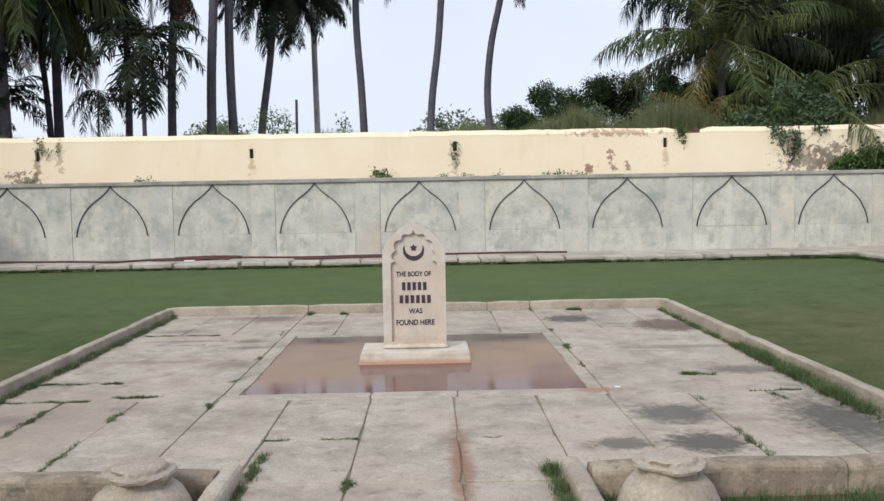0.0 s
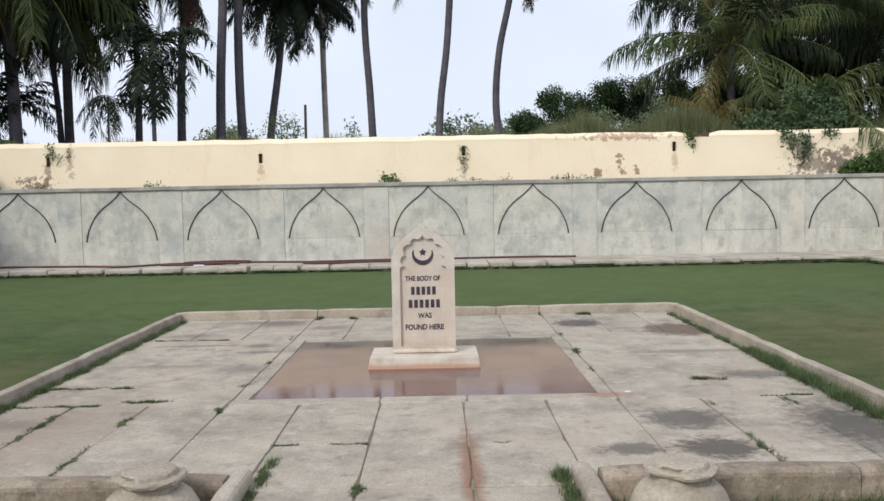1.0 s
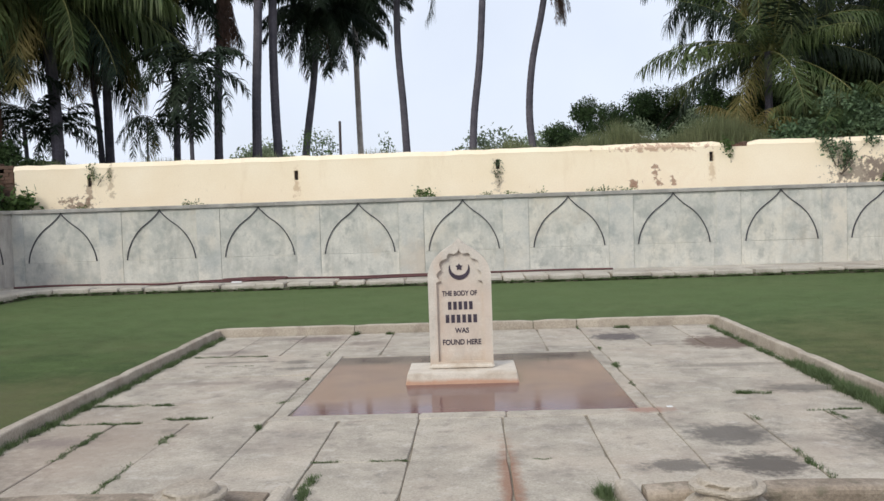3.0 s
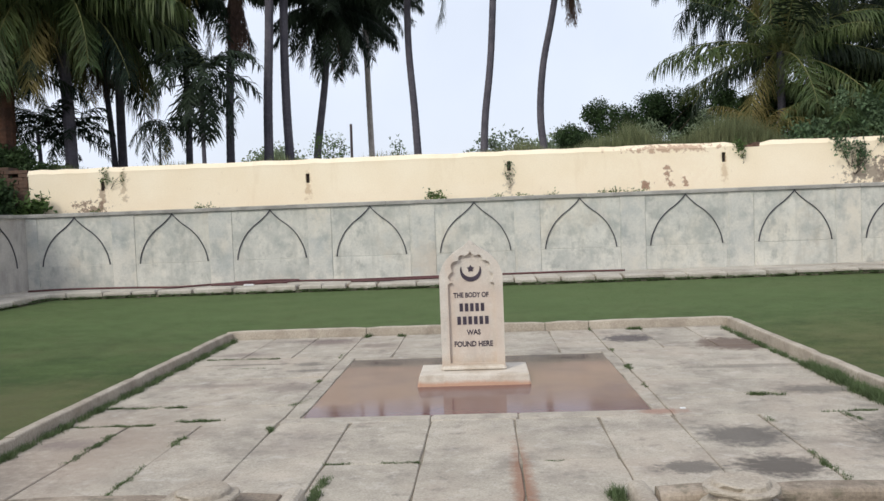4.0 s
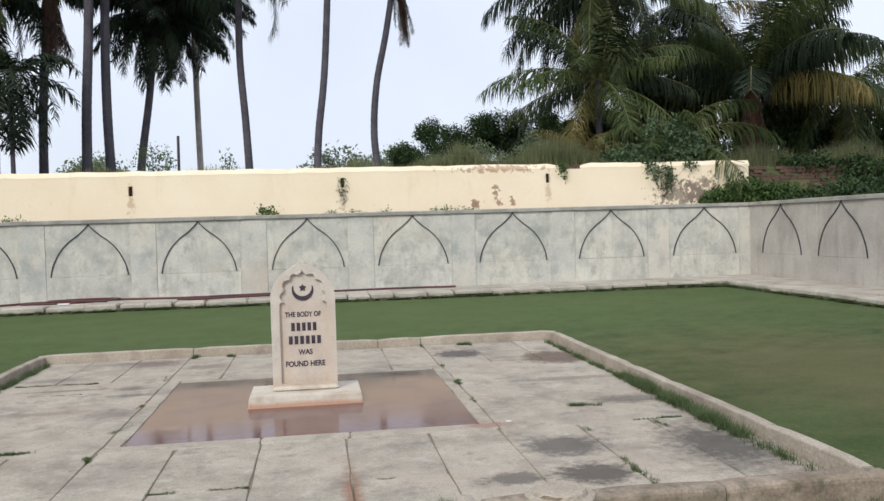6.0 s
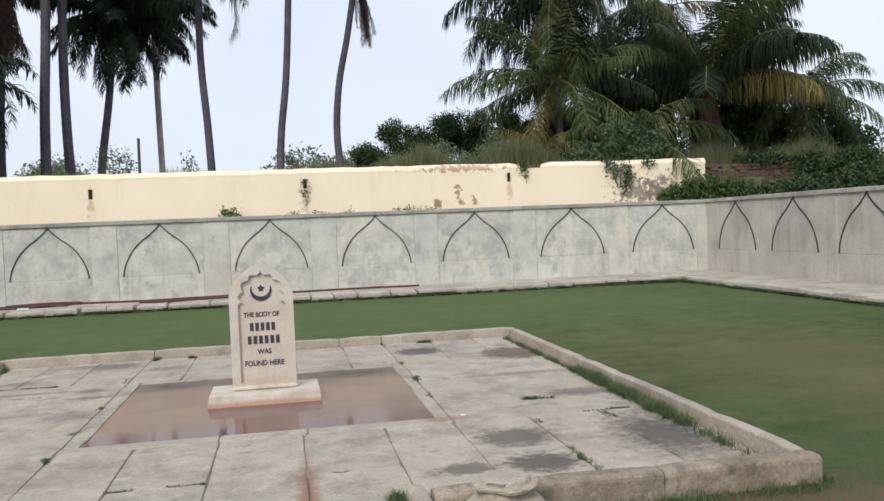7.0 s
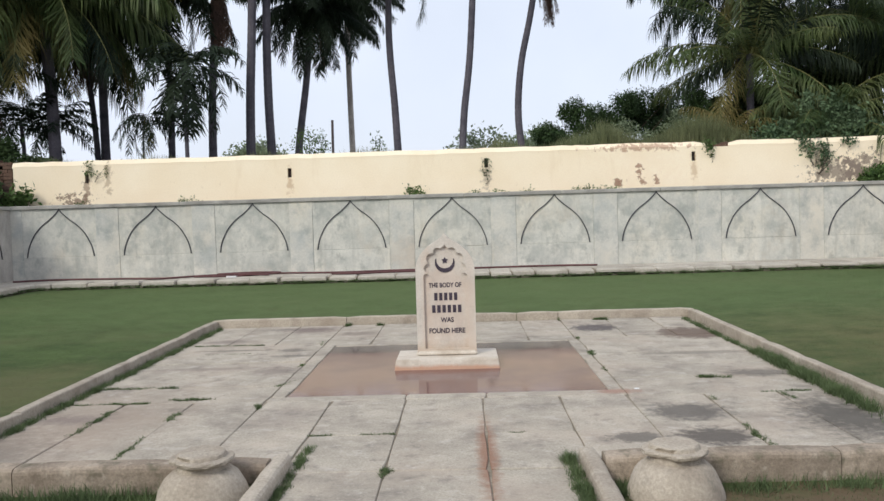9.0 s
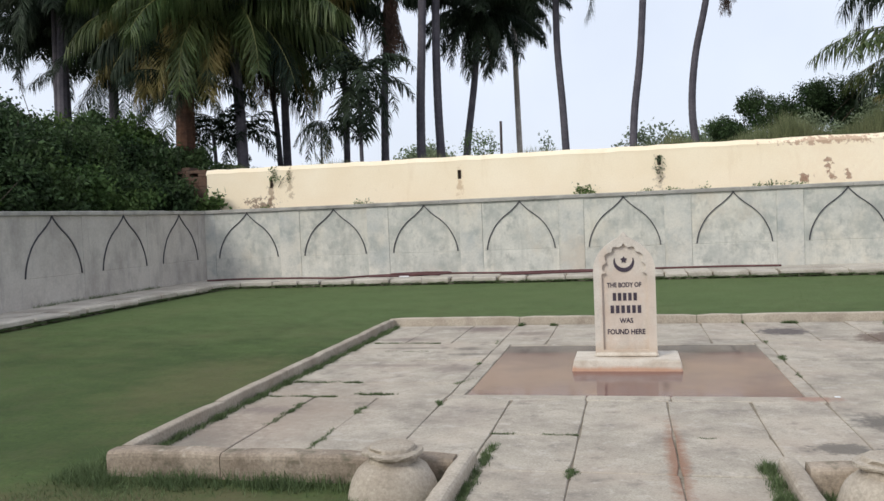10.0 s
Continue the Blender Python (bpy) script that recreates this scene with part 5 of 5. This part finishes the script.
# longer grass and weeds along kerbs and in joints
SPOTS = [  # x0, y0, x1, y1, blades, height, spread, z
    (2.97, 3.0, 2.98, 0.4, 1400, 0.07, 0.03, 0), (3.0, 0.4, 2.97, -1.9, 4200, 0.12, 0.055, 0), (2.96, -1.9, 2.97, -3.0, 300, 0.10, 0.04, 0),
    (-3.0, 3.1, -3.0, -3.0, 4200, 0.075, 0.035, 0), (-2.9, 1.72, -2.1, 1.69, 320, 0.03, 0.02, 0), (-2.6, 1.13, -2.1, 1.11, 120, 0.025, 0.015, 0),
    (-2.95, -0.575, -2.3, -0.57, 420, 0.035, 0.025, 0), (-2.98, -1.165, -2.35, -1.16, 420, 0.03, 0.02, 0), (-2.2, -1.06, -1.85, -1.07, 300, 0.035, 0.025, 0),
    (-2.53, -1.4, -2.53, -2.1, 420, 0.03, 0.025, 0), (-1.99, -1.55, -1.97, -1.75, 260, 0.04, 0.03, 0), (-1.98, -2.2, -1.97, -2.8, 260, 0.03, 0.02, 0),
    (-1.42, -1.3, -1.40, -1.45, 200, 0.035, 0.025, 0), (-1.42, -0.6, -1.35, -0.4, 120, 0.03, 0.03, 0), (-1.42, 0.3, -1.42, 0.4, 70, 0.03, 0.02, 0), (-1.44, 1.6, -1.44, 1.9, 60, 0.03, 0.02, 0),
    (-0.88, -2.25, -0.68, -2.24, 160, 0.025, 0.012, 0), (-0.52, -2.24, -0.30, -2.25, 160, 0.022, 0.012, 0), (0.45, -2.27, 0.56, -2.265, 90, 0.022, 0.012, 0),
    (-0.28, -3.0, -0.28, -3.15, 200, 0.035, 0.03, 0), (1.44, 0.75, 1.44, 0.55, 160, 0.035, 0.03, 0), (1.43, 1.5, 1.44, 1.7, 90, 0.03, 0.02, 0), (1.43, -0.1, 1.43, -0.3, 60, 0.025, 0.015, 0),
    (2.15, -0.65, 2.4, -0.66, 300, 0.045, 0.03, 0), (2.45, -1.25, 2.85, -1.24, 160, 0.03, 0.015, 0), (2.02, -1.35, 2.03, -1.5, 110, 0.03, 0.025, 0), (2.0, -2.2, 2.0, -2.75, 220, 0.035, 0.02, 0),
    (2.58, -1.3, 2.6, -1.5, 120, 0.03, 0.02, 0), (-1.36, 3.10, -1.32, 3.28, 260, 0.07, 0.03, 0), (-0.95, 3.13, -0.9, 3.13, 220, 0.06, 0.03, 0), (1.85, 3.12, 2.0, 3.12, 300, 0.06, 0.03, 0), (1.40, 3.13, 1.40, 3.28, 60, 0.07, 0.01, 0),
    (-0.81, -2.5, -0.815, -3.6, 850, 0.05, 0.026, 0), (-0.81, -3.6, -0.81, -7.5, 700, 0.05, 0.03, 0), (0.77, -2.85, 0.775, -3.7, 900, 0.08, 0.04, 0), (0.775, -3.7, 0.77, -7.5, 500, 0.05, 0.03, 0),
    (-1.0, -3.0, -1.0, -3.3, 700, 0.09, 0.06, -0.058), (1.02, -3.0, 1.0, -3.35, 700, 0.09, 0.06, -0.058),
    (-3.2, -3.30, -1.45, -3.24, 1500, 0.13, 0.12, -0.058), (1.5, -3.30, 3.2, -3.22, 800, 0.10, 0.09, -0.058), (-1.5, -3.55, -1.0, -3.75, 900, 0.08, 0.06, -0.058), (1.0, -3.8, 1.7, -3.75, 900, 0.07, 0.06, -0.058),
    (-3.3, -3.3, -3.25, -2.8, 1200, 0.10, 0.12, -0.058), (-3.4, -3.6, -2.4, -3.5, 900, 0.05, 0.2, -0.058), (1.6, -3.6, 3.0, -3.5, 400, 0.04, 0.2, -0.058),
    (-3.17, -3.2, -3.17, 3.2, 3500, 0.055, 0.03, -0.058), (3.19, -3.2, 3.19, 3.2, 3500, 0.05, 0.03, -0.058), (-3.1, 3.385, 3.1, 3.385, 2500, 0.05, 0.03, -0.058),
    (-9.2, 10.18, 9.0, 10.18, 8000, 0.09, 0.04, 0.02), (9.02, 10.1, 9.02, -2.0, 6000, 0.08, 0.04, 0.02), (-9.13, 10.1, -9.13, -2.0, 6000, 0.08, 0.04, 0.02), (8.6, 10.2, 9.3, 9.9, 700, 0.14, 0.1, 0.02), (-10.33, 9.3, -10.33, 5.2, 500, 0.12, 0.05, 0.13),
]
parts = []
for x0, y0, x1, y1, n, hgt, spread, z in SPOTS:
    n = int(n * 5.0)
    u = g.random(n)
    span = math.hypot(x1 - x0, y1 - y0)
    clump = (0.5 + 0.5 * np.sin(u * span * 17 + x0 * 5) * np.sin(u * span * 7.1 + y0 * 3)) ** 2.0
    u = u[g.random(n) < 0.10 + 0.90 * clump]
    m = len(u)
    hgt = hgt * (0.75 if hgt < 0.05 else 0.8)
    drift = np.sin(u * span * 29 + y0 * 7) * np.sin(u * span * 11 + x0) * spread * (0.9 if hgt < 0.045 else 0.3)
    P = np.stack([x0 + (x1 - x0) * u + g.normal(size=m) * spread * 0.55 + drift * (y1 - y0) / span, y0 + (y1 - y0) * u + g.normal(size=m) * spread * 0.55 + drift * (x1 - x0) / span, np.full(m, z)], 1)
    parts.append(blades(g, P, hgt * (0.25 + 0.7 * g.random(m)), 1.4, 0.0018 + hgt * 0.009))
V, F = merge(parts)
stuff("weeds", V, F, weed_mat, "green weeds and grass tufts in the joints and along the kerbs", "weeds")

# tall grass on the rampart and on the bank
parts = []
for x0, x1, y0, y1, n, hgt in [(-10.5, 1.5, 12.7, 14.0, 6500, 0.36), (1.0, 8.5, 12.7, 14.2, 14000, 0.62), (3.6, 7.2, 12.9, 14.0, 12000, 0.95), (8.0, 11.0, 12.75, 14.5, 4000, 0.5), (10.9, 16.5, 12.75, 14.5, 12000, 0.75)]:
    P = np.stack([g.uniform(x0, x1, n), g.uniform(y0, y1, n), np.full(n, BZ)], 1)
    parts.append(blades(g, P, hgt * (0.3 + 0.8 * g.random(n)) * (0.7 + 0.3 * np.sin(P[:, 0] * 2.3)), 0.7, 0.008))
V, F = merge(parts)
stuff("tall_grass", V, F, dry_grass, "tall unmown grass on top of the rampart", "grass")


# ---- small things ----
def tube_thing(name, pts, radius, material, label, category, n=80):
    at = Vector(pts[0])
    V, F = sweep(bend([Vector(p) - at for p in pts], n), radius, 7)
    ob = link(name, mesh_of(name, V, F, True), material, at=Matrix.Translation(at))
    return tagged(ob, label, category)


HZ = 0.155
tube_thing("hose", [(-10.0, 10.9, HZ), (-9.2, 11.2, HZ), (-7.6, 11.0, HZ), (-6.6, 10.7, HZ), (-5.8, 11.25, HZ), (-4.9, 11.42, HZ), (-3.9, 11.40, HZ), (-2.6, 11.15, HZ), (-1.3, 11.3, HZ), (0.6, 11.35, HZ), (2.0, 11.42, HZ), (3.2, 11.25, HZ)], 0.022, hose_mat,
           "maroon water hose lying along the raised walk", "hose", 140)
tube_thing("hose", [(-5.9, 11.0, HZ), (-5.2, 10.9, HZ), (-4.5, 11.1, HZ), (-4.0, 11.25, HZ + .03), (-4.7, 11.3, HZ + .04), (-5.4, 11.15, HZ + .03), (-4.9, 11.0, HZ + .03), (-4.2, 11.0, HZ)], 0.022, hose_mat,
           "loose maroon loop of hose on the raised walk", "hose", 100)
tube_thing("hose", [(-2.75, 10.75, HZ), (-2.1, 10.7, HZ), (-1.5, 10.8, HZ), (-0.6, 10.95, HZ), (-0.2, 11.05, HZ)], 0.022, hose_mat, "short maroon length of hose on the raised walk", "hose", 50)
v, f = slab(-0.11, 0.11, -0.03, 0.03, 0, 0.03, 0.008)
tagged(link("white_sleeve", mesh_of("white_sleeve", v, f), white_mat, at=Matrix.Translation((-4.98, 10.72, 0.135))), "small white plastic sleeve lying by the hose", "litter")
v, f = slab(-0.02, 0.02, -0.015, 0.015, 0, 0.004, 0.001)
tagged(link("paper_scrap", mesh_of("paper_scrap", v, f), white_mat, at=Matrix.Translation((1.54, -1.03, 0.0005))), "tiny white scrap of paper on the slabs", "litter")
V, F = sweep([(0, 0, 0), (0.005, 0, 0.55), (0.01, 0, 1.12)], [0.035, 0.034, 0.033], 8)
tagged(link("pole", mesh_of("pole", V, F), pole_mat, at=Matrix.Translation((-3.12, 14.0, BZ))), "thin dark rusty iron pole on the rampart", "pole")
